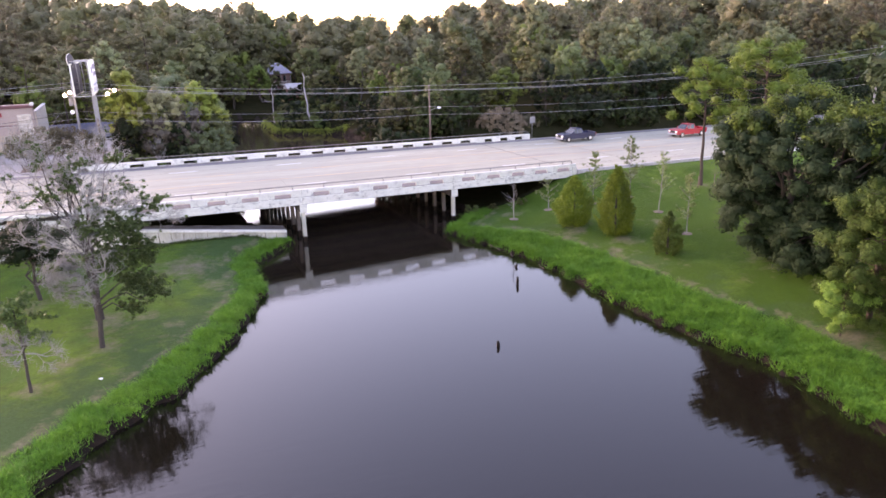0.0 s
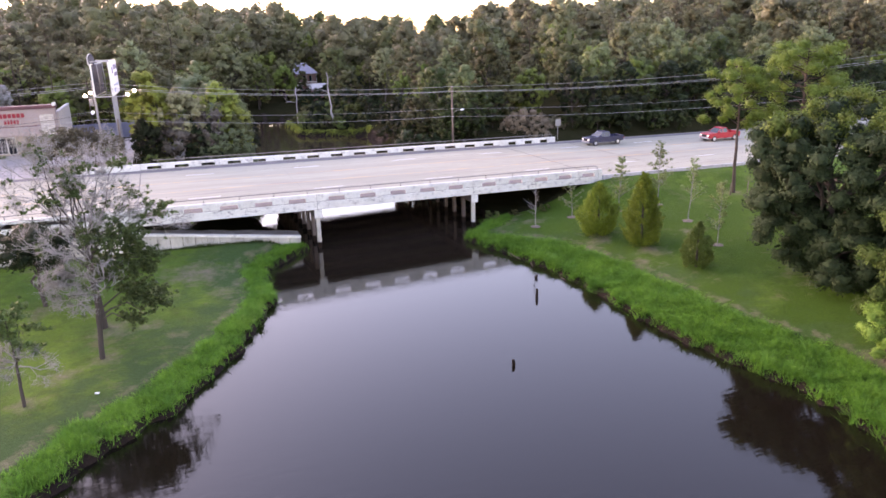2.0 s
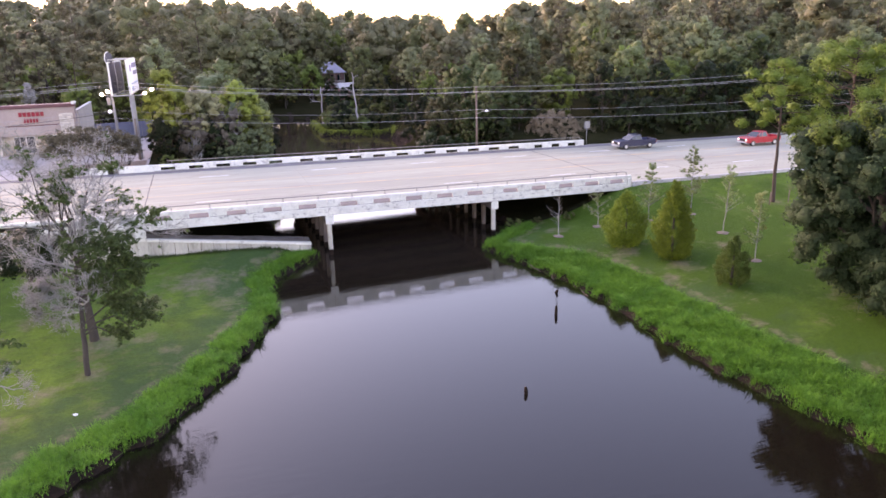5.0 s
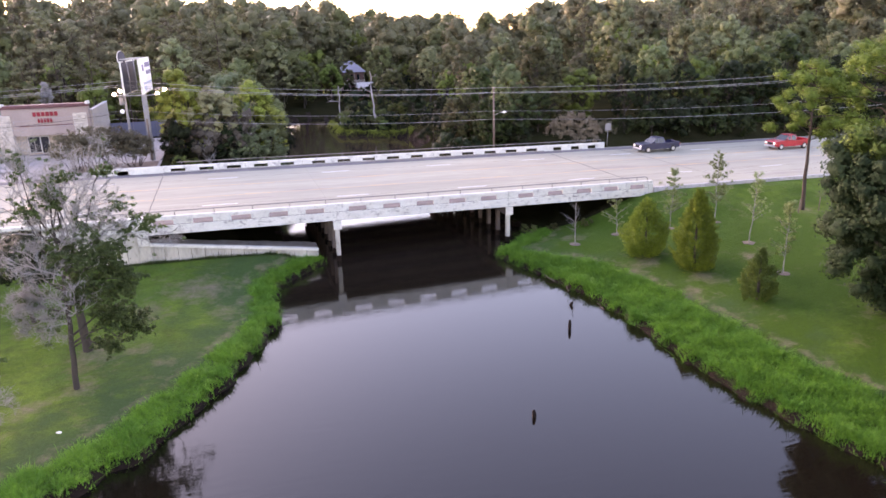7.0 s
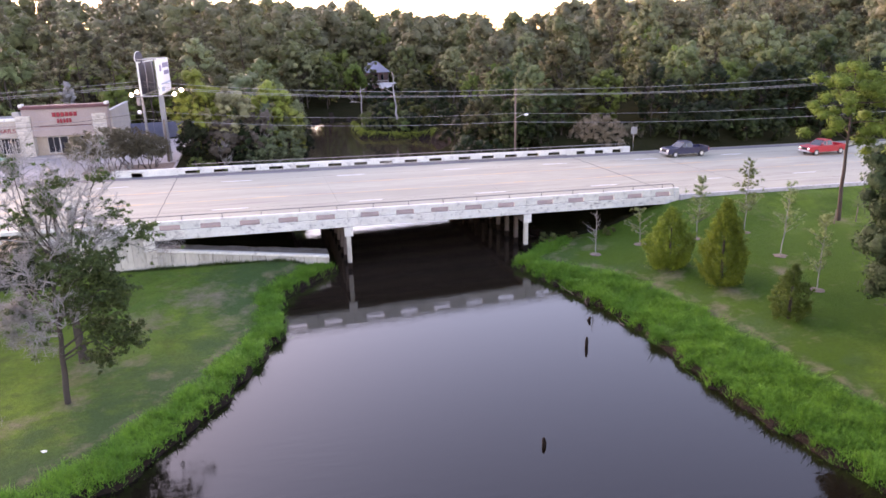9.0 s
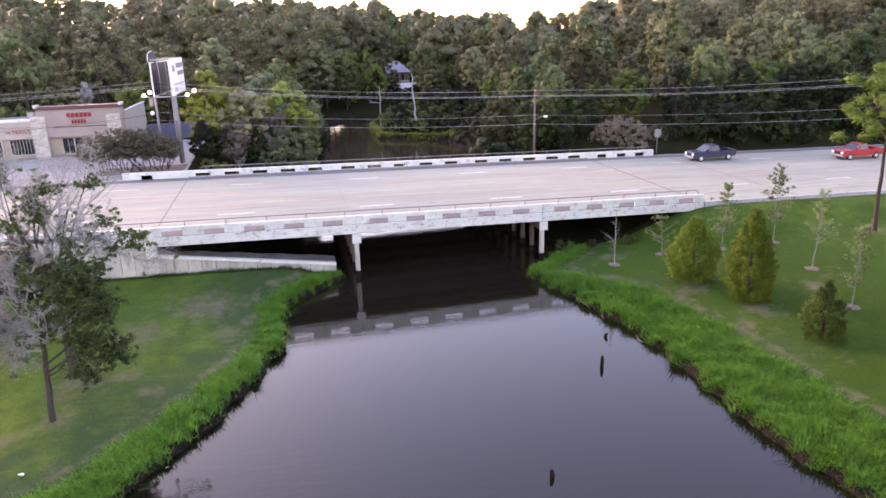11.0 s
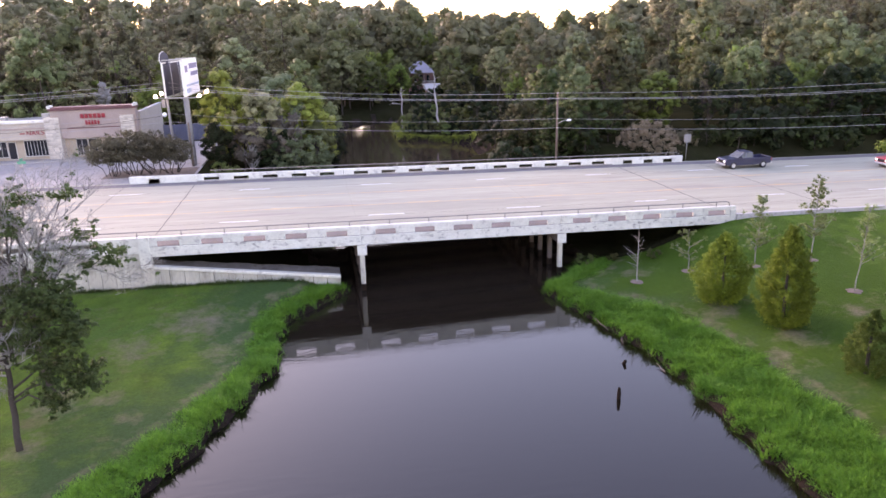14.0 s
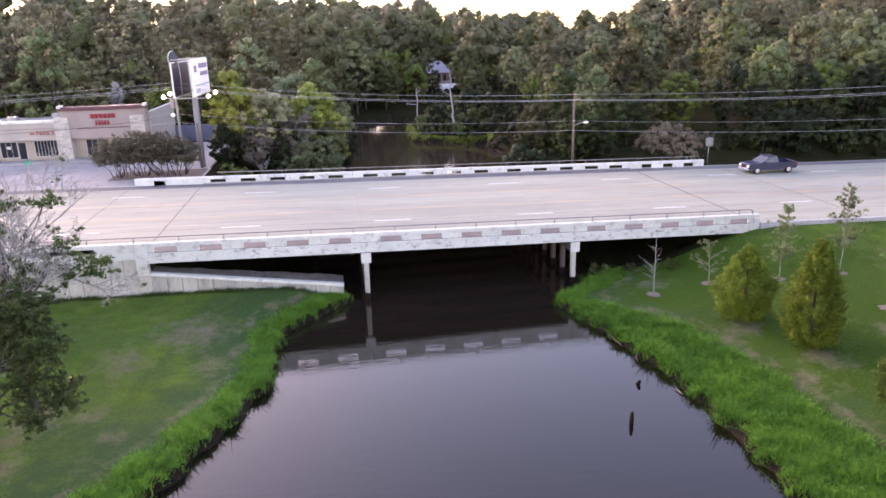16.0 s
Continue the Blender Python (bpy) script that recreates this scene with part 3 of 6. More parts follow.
for k in range(30):
    x0 = -24.0 - 0.95 * (k + 1)
    part("panel", box(x0 + 0.022, x0 + 0.928, 0.0 + 0.012 * (k % 2), 0.34, 0.5, DECK - 0.42, slope=GRADE), M_PANEL, retaining)
part("panel", box(-24.0, -23.2, 0.0, 0.34, 0.5, 3.5), M_PANEL, retaining)
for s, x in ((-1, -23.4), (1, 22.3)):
    part("abutment", box(min(x, x + s * 0.9), max(x, x + s * 0.9), 0.4, 25.0, 0.5, DECK - 0.78 + GRADE * x), M_DARKC, bridge, "concrete abutment wall, coloured dark for the shade under the deck")

bm = bmesh.new()
low = [bm.verts.new(p) for p in ((18.6, 0.5, 0.55), (23.3, 0.35, 2.55), (23.3, 3.4, 2.65), (18.6, 3.4, 0.65))]
top = [bm.verts.new((v.co.x, v.co.y, v.co.z + 0.35)) for v in low]
bm.faces.new(low[::-1])
bm.faces.new(top)
for k in range(4):
    bm.faces.new((low[k], low[(k + 1) % 4], top[(k + 1) % 4], top[k]))
part("slope_paving", bm, M_GREYC, bridge, "stained concrete paving on the slope under the last span", 0.03)

# road markings and joints, laid on the surface
marks = thing("road_markings", (0, 0, 0), "worn white lane dashes and faded yellow centre lines", "road marking")


def stripe(x0, x1, y, w, mat, name, lift=0.004):
    bm = bmesh.new()
    n = max(1, int((x1 - x0) / 6))
    xs = np.linspace(x0, x1, n + 1)
    v = [[bm.verts.new((x, y + e, float(road_z(x)) + lift)) for e in (-w / 2, w / 2)] for x in xs]
    for a, c in zip(v, v[1:]):
        bm.faces.new((a[0], c[0], c[1], a[1]))
    return part(name, bm, mat, marks)


for y, off in ((6.4, 0.0), (19.6, 0.4)):
    for k in range(-9, 12):
        x = -6.9 + 12.19 * k + off
        stripe(x, x + 3.05, y, 0.2, M_LINEW, "dash")
for y in (10.45, 15.5):
    for s in (-0.14, 0.14):
        if (s > 0) == (y < 12):
            for k in range(-9, 12):
                stripe(-3 + 12.19 * k, 0.05 + 12.19 * k, y + s, 0.14, M_LINEY, "dash")
        else:
            for k in range(-6, 8):
                stripe(20.0 * k, 20.0 * k + 19.98, y + s, 0.14, M_LINEY, "centre_line")
for y in (6.25, 19.75, 3.5):
    xs = np.linspace(-60, 90, 60)
    bm = bmesh.new()
    v = [[bm.verts.new((x, y + e, float(road_z(x)) + 0.006)) for e in (-0.02, 0.02)] for x in xs]
    for a, c in zip(v, v[1:]):
        bm.faces.new((a[0], c[0], c[1], a[1]))
    part("seam", bm, M_CURB, road, "dark lengthwise seam in the concrete")
for x, y0, y1, w in ((-23.5, 0.4, 23.2, 0.07), (23.41, 0.4, 23.2, 0.12), (33.6, 0, 23.2, 0.08), (-30.4, 0.4, 23.2, 0.06)):
    bm = bmesh.new()
    pts = [(x + random.uniform(-0.06, 0.06), y) for y in np.linspace(y0, y1, 24)]
    v = [[bm.verts.new((px + e, py, float(road_z(px + e)) + 0.008)) for e in (-w / 2, w / 2)] for px, py in pts]
    for a, c in zip(v, v[1:]):
        bm.faces.new((a[0], a[1], c[1], c[0]))
    part("joint", bm, M_JOINT, road, "dark sealed expansion joint")

# ---- trees ----
def limb_path(rng, a, b, n=5, sag=0.08):
    a, b = np.array(a, float), np.array(b, float)
    L = np.linalg.norm(b - a)
    p = a + (b - a) * np.linspace(0, 1, n)[:, None]
    p[1:-1] += rng.normal(size=(n - 2, 3)) * L * sag
    return p


def broad_tree(seed, h, r, blobs, per, size, low=0.25, trunk=0.22, peak=1.0, leaf_mat=L_OAK, flat=0.8, bark=M_BARK, limbs=16, shell=0.72, inner=0.62, clump=(0.15, 0.34), fuzz=0.16, weight=0.5):
    """Meshes of a broad-leaved tree: trunk with limbs, and a crown of rounded leaf clumps."""
    rng = np.random.default_rng(seed)
    base, top = h * low, h
    cz, rz = (base + top) / 2, (top - base) / 2
    pts = []
    while len(pts) < blobs:
        d = rng.normal(size=3)
        d /= np.linalg.norm(d)
        k = rng.uniform(inner, 0.92)
        az = math.atan2(d[1], d[0])
        lump = 1 + 0.16 * math.sin(3 * az + seed) + 0.12 * math.sin(5 * az + 4 * d[2] + 2 * seed) + 0.08 * math.sin(7 * d[2] - 2 * az)
        wide = (1 - 0.35 * peak * max(0, d[2]) ** 2) * lump
        p = np.array([d[0] * r * k * wide, d[1] * r * k * wide, cz + d[2] * rz * k + 0.1 * rz * math.sin(2 * az + 3 * seed)])
        br = rng.uniform(*clump) * r * (0.8 + 0.35 * max(0, d[2]))
        p[2] = min(p[2], top - br * 0.8)
        pts.append((*p, br))
    v, q = joined([leaves(rng, pts, per, size, squash=flat, shell=shell, fuzz=fuzz, centre=(0, 0, cz - 0.35 * rz), weight=weight), cores(rng, pts, 0.72, flat, (0, 0, cz - 0.35 * rz), weight)])
    return wood_of(rng, pts, h, trunk, blobs, limbs, bark), mesh_of("crown", v, q, [leaf_mat])


def wood_of(rng, pts, h, trunk, blobs, limbs, bark):
    stem = limb_path(rng, (0, 0, -0.3), (rng.normal() * 0.04 * h, rng.normal() * 0.04 * h, h * 0.62), 7, 0.015)
    pcs = [tube_np(stem, np.linspace(trunk, trunk * 0.35, 7), 7)]
    for p in pts[:: max(1, blobs // limbs)]:
        k = int(max(1, min(rng.integers(2, 6), np.searchsorted(stem[:, 2], p[2] - 0.08 * h) - 1)))
        pcs.append(tube_np(limb_path(rng, stem[k], p[:3]), np.linspace(trunk * 0.42, trunk * 0.08, 5), 5))
    return mesh_of("trunk", *joined(pcs), [bark], smooth=True)


def lobed_tree(seed, h, lobes, density, clump, per, size, trunk, leaf_mat, top_mat, flat=0.85, limbs=26):
    """A great crown of several lobes (x, y, z, r), each covered with leaf clumps."""
    rng = np.random.default_rng(seed)
    pts = []
    for x, y, z, r in lobes:
        for k in range(int(density * r * r)):
            d = rng.normal(size=3)
            d /= np.linalg.norm(d)
            f = rng.uniform(0.72, 1.04)
            p = np.array([x, y, z]) + d * r * f * [1, 1, 0.9]
            if all((p[0] - a) ** 2 + (p[1] - b) ** 2 + (p[2] - c) ** 2 > (0.6 * e) ** 2 for a, b, c, e in lobes if (a, b, c) != (x, y, z)):
                pts.append((*p, rng.uniform(*clump)))
    top = [p for p in pts if p[2] + rng.normal() * 1.1 > 0.87 * h]
    pts = [p for p in pts if p not in top]
    crown = mesh_of("crown", *joined([leaves(rng, pts, per, size, squash=flat, shell=0.6, fuzz=0.2, soft=0.65, centre=(0.5, 0, 4.5), weight=0.35), cores(rng, pts, 0.7, flat, (0.5, 0, 4.5), 0.35)]), [leaf_mat])
    fresh = mesh_of("fresh_growth", *leaves(rng, top, per, size, squash=1.1, shell=0.4, fuzz=0.3, soft=0.65), [top_mat])
    return wood_of(rng, pts, h, trunk, len(pts), limbs, M_BARK), crown, fresh


def pine_tree(seed, h, r, blobs, per, size, low=0.5, trunk=0.26, leaf_mat=L_PINE, flat=0.62, lean=0.03, clump=(0.17, 0.33), puffs=(1.0, 0.72, 0.5)):
    """A tall bare trunk with open tiers of needle clumps on side limbs."""
    rng = np.random.default_rng(seed)
    stem = limb_path(rng, (0, 0, -0.3), (rng.normal() * lean * h, rng.normal() * lean * h, h * 0.97), 9, 0.0025)
    pts, pcs = [], [tube_np(stem, np.linspace(trunk, trunk * 0.18, 9), 8)]
    n_limbs = max(8, blobs // 3)
    for k in range(n_limbs):
        f = low + (0.98 - low) * (k / (n_limbs - 1)) ** 0.85
        z = h * f
        at = np.array([np.interp(z, stem[:, 2], stem[:, 0]), np.interp(z, stem[:, 2], stem[:, 1]), z])
        g = (f - low) / (1 - low)
        reach = r * (0.45 + 0.75 * math.sin(math.pi * min(1, 0.22 + 0.78 * g))) * rng.uniform(0.45, 1.05)
        a = k * 2.4 + rng.uniform(-0.5, 0.5)
        tip = at + [math.cos(a) * reach, math.sin(a) * reach, reach * rng.uniform(0.02, 0.4)]
        path = limb_path(rng, at, tip, 5, 0.05)
        pcs.append(tube_np(path, np.linspace(trunk * 0.28, trunk * 0.06, 5), 5))
        for w in puffs[: 3 if reach > 0.5 * r else 2]:
            p = at + (tip - at) * w + rng.normal(size=3) * 0.07 * r
            pts.append((*p, r * rng.uniform(*clump)))
    v, q = joined([leaves(rng, pts, per, size, up=0.5, shell=0.6, squash=flat, slim=0.4, fuzz=0.16, centre=(0, 0, h * (low + 0.2)), weight=0.35), cores(rng, pts, 0.55, flat, (0, 0, h * (low + 0.2)), 0.35)])
    crown = mesh_of("crown", v, q, [leaf_mat])
    v, q = joined(pcs)
    return mesh_of("trunk", v, q, [M_PINEBARK], smooth=True), crown


def cone_bush(seed, h, r, n, size, leaf_mat, peak=0.32):
    """A dense feathery bush down to the ground, widest at a third of its height, on a short stem."""
    rng = np.random.default_rng(seed)
    pts = []
    for k in range(n):
        f = rng.random() ** 1.2
        wide = (0.72 + 0.28 * f / peak) if f < peak else max(0.04, 1 - ((f - peak) / (1 - peak)) ** 1.25)
        a = rng.uniform(0, 2 * math.pi)
        rr = r * wide * rng.uniform(0.5, 0.92) * (1 + 0.1 * math.sin(3 * a + 7 * f) + 0.06 * math.sin(5 * a - 9 * f))
        g = rng.uniform(0.25, 0.5) * (1.1 - 0.5 * f) * r / 2
        for w, s in ((-0.5, 0.8), (0.3, 0.8), (0.9, 0.5)):
            pts.append((math.cos(a) * (rr + g * w * 0.7), math.sin(a) * (rr + g * w * 0.7), h * (0.05 + 0.87 * f) + g * w * 0.8, g * s * 0.75))
    v, q = leaves(rng, pts, 44, size * 0.8, up=0.5, shell=0.05, squash=1.1, slim=0.24, fuzz=0.5, soft=0.7, centre=(0, 0, 0.3 * h), weight=0.6)
    crown = mesh_of("crown", v, q, [leaf_mat])
    v, q = tube_np([(0, 0, -0.3), (0, 0.03, h * 0.4), (0.02, 0, h * 0.9)], [0.12, 0.08, 0.02], 7)
    return mesh_of("trunk", v, q, [M_BARK], smooth=True), crown


def sapling(seed, h, r, n, size, leaf_mat=L_SAP, per=14):
    rng = np.random.default_rng(seed)
    stem = limb_path(rng, (0, 0, -0.2), (rng.normal() * 0.15, rng.normal() * 0.15, h), 7, 0.01)
    pcs, pts = [tube_np(stem, np.linspace(0.045, 0.012, 7), 6)], []
    for k in range(n):
        f = rng.uniform(0.22, 1.0)
        at = np.array([np.interp(h * f, stem[:, 2], stem[:, c]) for c in range(3)])
        a = rng.uniform(0, 6.28)
        L = r * (1.15 - f) * rng.uniform(0.25, 1.35)
        tip = at + [math.cos(a) * L, math.sin(a) * L, L * rng.uniform(0.35, 1.0)]
        pcs.append(tube_np([at, (at + tip) / 2 + rng.normal(size=3) * 0.06 * L, tip], [0.018, 0.012, 0.005], 4))
        pts += [(*tip, rng.uniform(0.12, 0.26)), (*((at + tip) / 2), rng.uniform(0.1, 0.2))]
    trunk = mesh_of("trunk", *joined(pcs), [M_DEADW], smooth=True)
    crown = mesh_of("crown", *leaves(rng, pts, per, size, shell=0.1), [leaf_mat]) if per else None
    return trunk, crown


def bare_limbs(rng, start, way, length, radius, depth, out, tips, spread=0.6):
    n = 5
    p, d = np.array(start, float), np.array(way, float)
    pts = [p.copy()]
    for k in range(n - 1):
        d = d + rng.normal(size=3) * 0.16 + [0, 0, 0.05]
        d /= np.linalg.norm(d)
        p = p + d * length / (n - 1)
        pts.append(p.copy())
    out.append((*tube_np(pts, np.linspace(radius, max(0.009, radius * 0.45), n), 6 if depth > 2 else 4), depth))
    tips.append((depth, pts[-1], pts[2]))
    if depth == 0:
        return
    for k in range(int(rng.integers(3, 5))):
        f = rng.uniform(0.35, 1.0)
        at = np.array([np.interp(f * (n - 1), range(n), np.array(pts)[:, c]) for c in range(3)])
        side = rng.normal(size=3)
        side -= d * (side @ d)
        side /= np.linalg.norm(side) + 1e-9
        w = d + side * spread * rng.uniform(0.7, 1.7)
        bare_limbs(rng, at, w / np.linalg.norm(w), length * rng.uniform(0.5, 0.72), max(0.013, radius * 0.5), depth - 1, out, tips, spread)


def planted(name, meshes, x, y, turn, scale, label, category="tree", group="", z=None, wood=""):
    t0 = thing(name, (x, y, float(ground_z(x, y)) if z is None else z), label, category, group, turn=turn)
    t0.scale = scale if isinstance(scale, tuple) else (scale,) * 3
    attach("trunk", meshes[0], t0, wood)
    if meshes[1]:
        attach("crown", meshes[1], t0)
    for extra in meshes[2:]:
        attach("fresh_growth", extra, t0, "lighter green young shoots")
    return t0


# right bank: bushes, saplings, oak, pines
M_MULCH = surface("pale_mulch", (0.24, 0.185, 0.16), (0.17, 0.13, 0.11), 2, 9, 0.95, 0.6, 0.02)
cyp = [cone_bush(11, 5.0, 2.0, 330, 0.1, L_CYP, 0.4), cone_bush(12, 6.6, 1.85, 400, 0.1, L_CYP, 0.28), cone_bush(13, 3.8, 1.35, 150, 0.09, L_CYP2, 0.3)]
for m3, x, y, txt in ((cyp[0], 15.0, -12.0, "rounded olive-green young cypress on the lawn"), (cyp[1], 16.4, -16.4, "bright green pointed young cypress on the lawn"),
                      (cyp[2], 16.4, -23.2, "small dark green young cypress near the bank")):
    planted("young_cypress", m3, x, y, 20, 1.0, txt, "tree", "young cypresses on the bank")
for k, (x, y, h, n, leaf, txt) in enumerate(((11.6, -6.6, 4.2, 14, 0, "bare thin sapling in a mulch ring"), (15.9, -6.2, 3.3, 12, 12, "thin sapling with few leaves"),
                                              (20.6, -7.2, 5.3, 26, 16, "slender pale green sapling in a mulch ring"), (25.0, -7.6, 6.2, 30, 16, "slender pale green sapling in a mulch ring"),
                                              (23.2, -14.2, 5.6, 24, 10, "slender sapling with sparse grey-green leaves"), (20.8, -20.6, 5.2, 22, 14, "slender sapling with pale leaves"))):
    planted("sapling", sapling(40 + k, h, 1.6, int(n * 1.9), 0.065, per=int(leaf * 1.7)), x, y, 0, 1.0, txt, "sapling", "saplings on the lawn")
    rng = np.random.default_rng(k)
    bm = bmesh.new()
    bmesh.ops.create_icosphere(bm, subdivisions=2, radius=1.0)
    for v in bm.verts:
        v.co = Vector((v.co.x * 0.55, v.co.y * 0.5, v.co.z * 0.05)) * (1 + 0.12 * rng.normal())
    ring = tagged(part("mulch", bm, M_MULCH), "ring of brown mulch round a sapling", "mulch", "mulch rings")
    ring.location = (x, y, float(ground_z(x, y)) + 0.02)
OAK = ((0.2, 0.4, 7.4, 4.4), (-1.9, 2.4, 7.6, 2.9), (-2.5, 3.1, 4.6, 1.9), (-1.4, 1.8, 9.4, 2.7), (0.4, -0.4, 3.4, 3.2), (-0.5, 1.0, 1.9, 1.9), (1.4, -2.4, 5.6, 3.8), (2.8, -2.0, 8.6, 3.6), (0.6, 0.2, 10.2, 2.8), (3.6, 1.8, 7.0, 4.0), (3.0, 2.4, 10.0, 2.8), (0.3, -5.0, 8.6, 4.0), (-2.4, 3.1, 8.8, 2.3), (0.6, -1.8, 2.0, 2.4), (-1.9, 2.4, 3.2, 2.0), (-1.6, -2.4, 2.4, 2.3))
planted("oak_tree", lobed_tree(21, 12.6, OAK, 6.0, (0.5, 0.85), 190, 0.125, 0.45, L_DARK, L_SHOOT), 22.3, -30.2, 0, 1.0, "large dense dark green live oak with a broad crown")
planted("pine_tree", pine_tree(22, 13.2, 3.6, 60, 260, 0.12, 0.5, 0.2, L_NPINE, 0.72, 0.003, (0.14, 0.23), (1.0, 0.62)), 34.6, -7.8, 0, 1.0, "tall pine with a bare trunk and bright green needle clumps").rotation_euler.y = -0.035
planted("pine_tree", pine_tree(23, 14.8, 5.2, 120, 240, 0.12, 0.36, 0.24, L_NPINE, 0.75, 0.003, (0.12, 0.21), (1.0, 0.72)), 40.5, -10.0, 120, 1.0, "tall pine with bright green needle clumps behind the oak")
planted("pine_tree", pine_tree(24, 8.3, 3.3, 120, 300, 0.1, 0.04, 0.2, L_BANKP, 0.85, 0.003, (0.13, 0.21)), 17.2, -40.0, 200, 1.0, "leafy green pine close to the water's edge")
planted("young_pine", pine_tree(25, 3.0, 1.6, 45, 150, 0.08, 0.12, 0.06, L_NPINE, 0.9, 0.003, (0.17, 0.26)), 14.9, -39.9, 40, 1.0, "young pine with light green needle tufts on bare soil", "tree")

for k, (x, y, h) in enumerate(((17.0, -49.0, 17.0), (20.0, -57.0, 17.5), (26.5, -38.5, 17.0), (25.0, -47.0, 18.0), (33.0, -30.0, 15.0))):
    planted("bank_tree", broad_tree(240 + k, h, 5.2, 80, 120, 0.3, 0.04, 0.28, 0.6, L_DARK), x, y, 70 * k, 1.0, "leafy green tree on the bank above the water", "tree", "bank trees")

# left bank: two half-dead trees and two small ones
def half_dead(seed, at, stem_h, stem_r, limbs, masses, lean, label, leaf_n):
    """A dark trunk, bare grey limbs (way, start height, length, depth) and masses of remaining leaves (centre, half sizes, clumps)."""
    rg = np.random.default_rng(seed)
    out, tips = [], []
    stem = limb_path(rg, (0, 0, -0.2), (lean[0], lean[1], stem_h), 8, 0.0035)
    out.append((*tube_np(stem, np.linspace(stem_r, stem_r * 0.5, 8), 8), 9))
    for (wx, wy, wz), f, length, depth in limbs:
        p = np.array([np.interp(f * stem_h, stem[:, 2], stem[:, c]) for c in range(3)])
        w = np.array([wx, wy, wz], float)
        bare_limbs(rg, p, w / np.linalg.norm(w), length, 0.03 + 0.016 * length, depth, out, tips, 0.7)
    pts = []
    for x, y, z, rx, ry, rz, n in masses:
        f = min(0.95, max(0.4, (z - 1.2) / stem_h))
        p = np.array([np.interp(f * stem_h, stem[:, 2], stem[:, c]) for c in range(3)])
        out.append((*tube_np(limb_path(rg, p, (x, y, z), 5, 0.06), np.linspace(0.07, 0.02, 5), 5), 9))
        for k in range(n):
            d = rg.normal(size=3)
            d *= rg.random() ** 0.4 / np.linalg.norm(d)
            q = np.array([x + d[0] * rx, y + d[1] * ry, z + d[2] * rz])
            # a flat feathery spray that reaches outwards
            way = np.array([d[0] + 0.3 * np.sign(x), d[1], 0.25 + 0.4 * d[2]]) + rg.normal(size=3) * [0.6, 0.6, 0.5]
            way *= rg.uniform(0.5, 1.0) / np.linalg.norm(way)
            pts += [(*(q + way * w), r) for w, r in ((-0.3, 0.22), (0.15, 0.27), (0.6, 0.22), (1.05, 0.14))]
    pts += [(*p, rg.uniform(0.14, 0.26)) for d, p, _ in tips if d == 0 and rg.random() < leaf_n]
    tree = thing("half_dead_tree", (at[0], at[1], float(ground_z(*at))), label, "tree", "half-dead trees")
    attach("trunk", mesh_of("trunk", *joined([o[:2] for o in out if o[2] > 3]), [M_BARK], smooth=True), tree, "dark furrowed trunk")
    attach("branchwork", mesh_of("branchwork", *joined([o[:2] for o in out if o[2] <= 3]), [M_DEADW], smooth=True), tree, "bare grey branches")
    ends = [(*p, 0.3) for d, p, _ in tips if d == 0]
    attach("twig_haze", mesh_of("twig_haze", *leaves(rg, ends, 6, 0.24, shell=0.1, slim=0.032), [L_MOSS]), tree, "fine grey lichen-covered twigs")
    attach("crown", mesh_of("crown", *leaves(rg, pts, 27, 0.085, up=0.5, squash=0.6, shell=0.05, fuzz=0.5, soft=0.6), [L_DARKG]), tree, "remaining dark green leaf clumps")
    return tree


L_DARKG = foliage("dark_olive_leaves", (0.052, 0.09, 0.03), (0.155, 0.225, 0.076), 0.01)
half_dead(5, (-25.7, -19.7), 6.6, 0.17, [((-1, 0.1, 0.3), 0.62, 1.5, 4), ((-1, -0.5, 0.3), 0.7, 1.6, 4), ((-0.9, 0.5, 0.4), 0.78, 1.4, 4), ((-0.8, -0.3, 0.7), 0.86, 1.6, 4), ((-0.5, 0.2, 0.9), 0.95, 1.6, 3),
          ((-0.9, 0, -0.15), 0.58, 1.3, 3), ((0.5, -0.7, 0.1), 0.66, 1.8, 3), ((0.8, -0.5, 0.3), 0.75, 2.0, 3), ((-0.2, -1, 0.2), 0.72, 1.6, 3)],
          [(0.9, 0, 7.5, 1.3, 1.2, 0.6, 26), (2.3, 0.2, 7.3, 1.3, 1.2, 0.8, 30), (2.0, 0, 5.9, 1.4, 1.3, 0.9, 38), (3.3, -0.2, 6.1, 0.9, 0.9, 0.7, 16), (2.4, -0.3, 4.3, 1.1, 1.0, 0.7, 24),
           (3.5, -0.3, 3.4, 0.75, 0.7, 0.5, 16), (2.4, -0.2, 2.3, 0.6, 0.5, 0.4, 9), (0.8, 0.3, 5.5, 0.7, 0.8, 0.9, 12)], (0.45, -0.1),
          "half-dead tree with grey bare limbs and dark green clumps", 0.03)
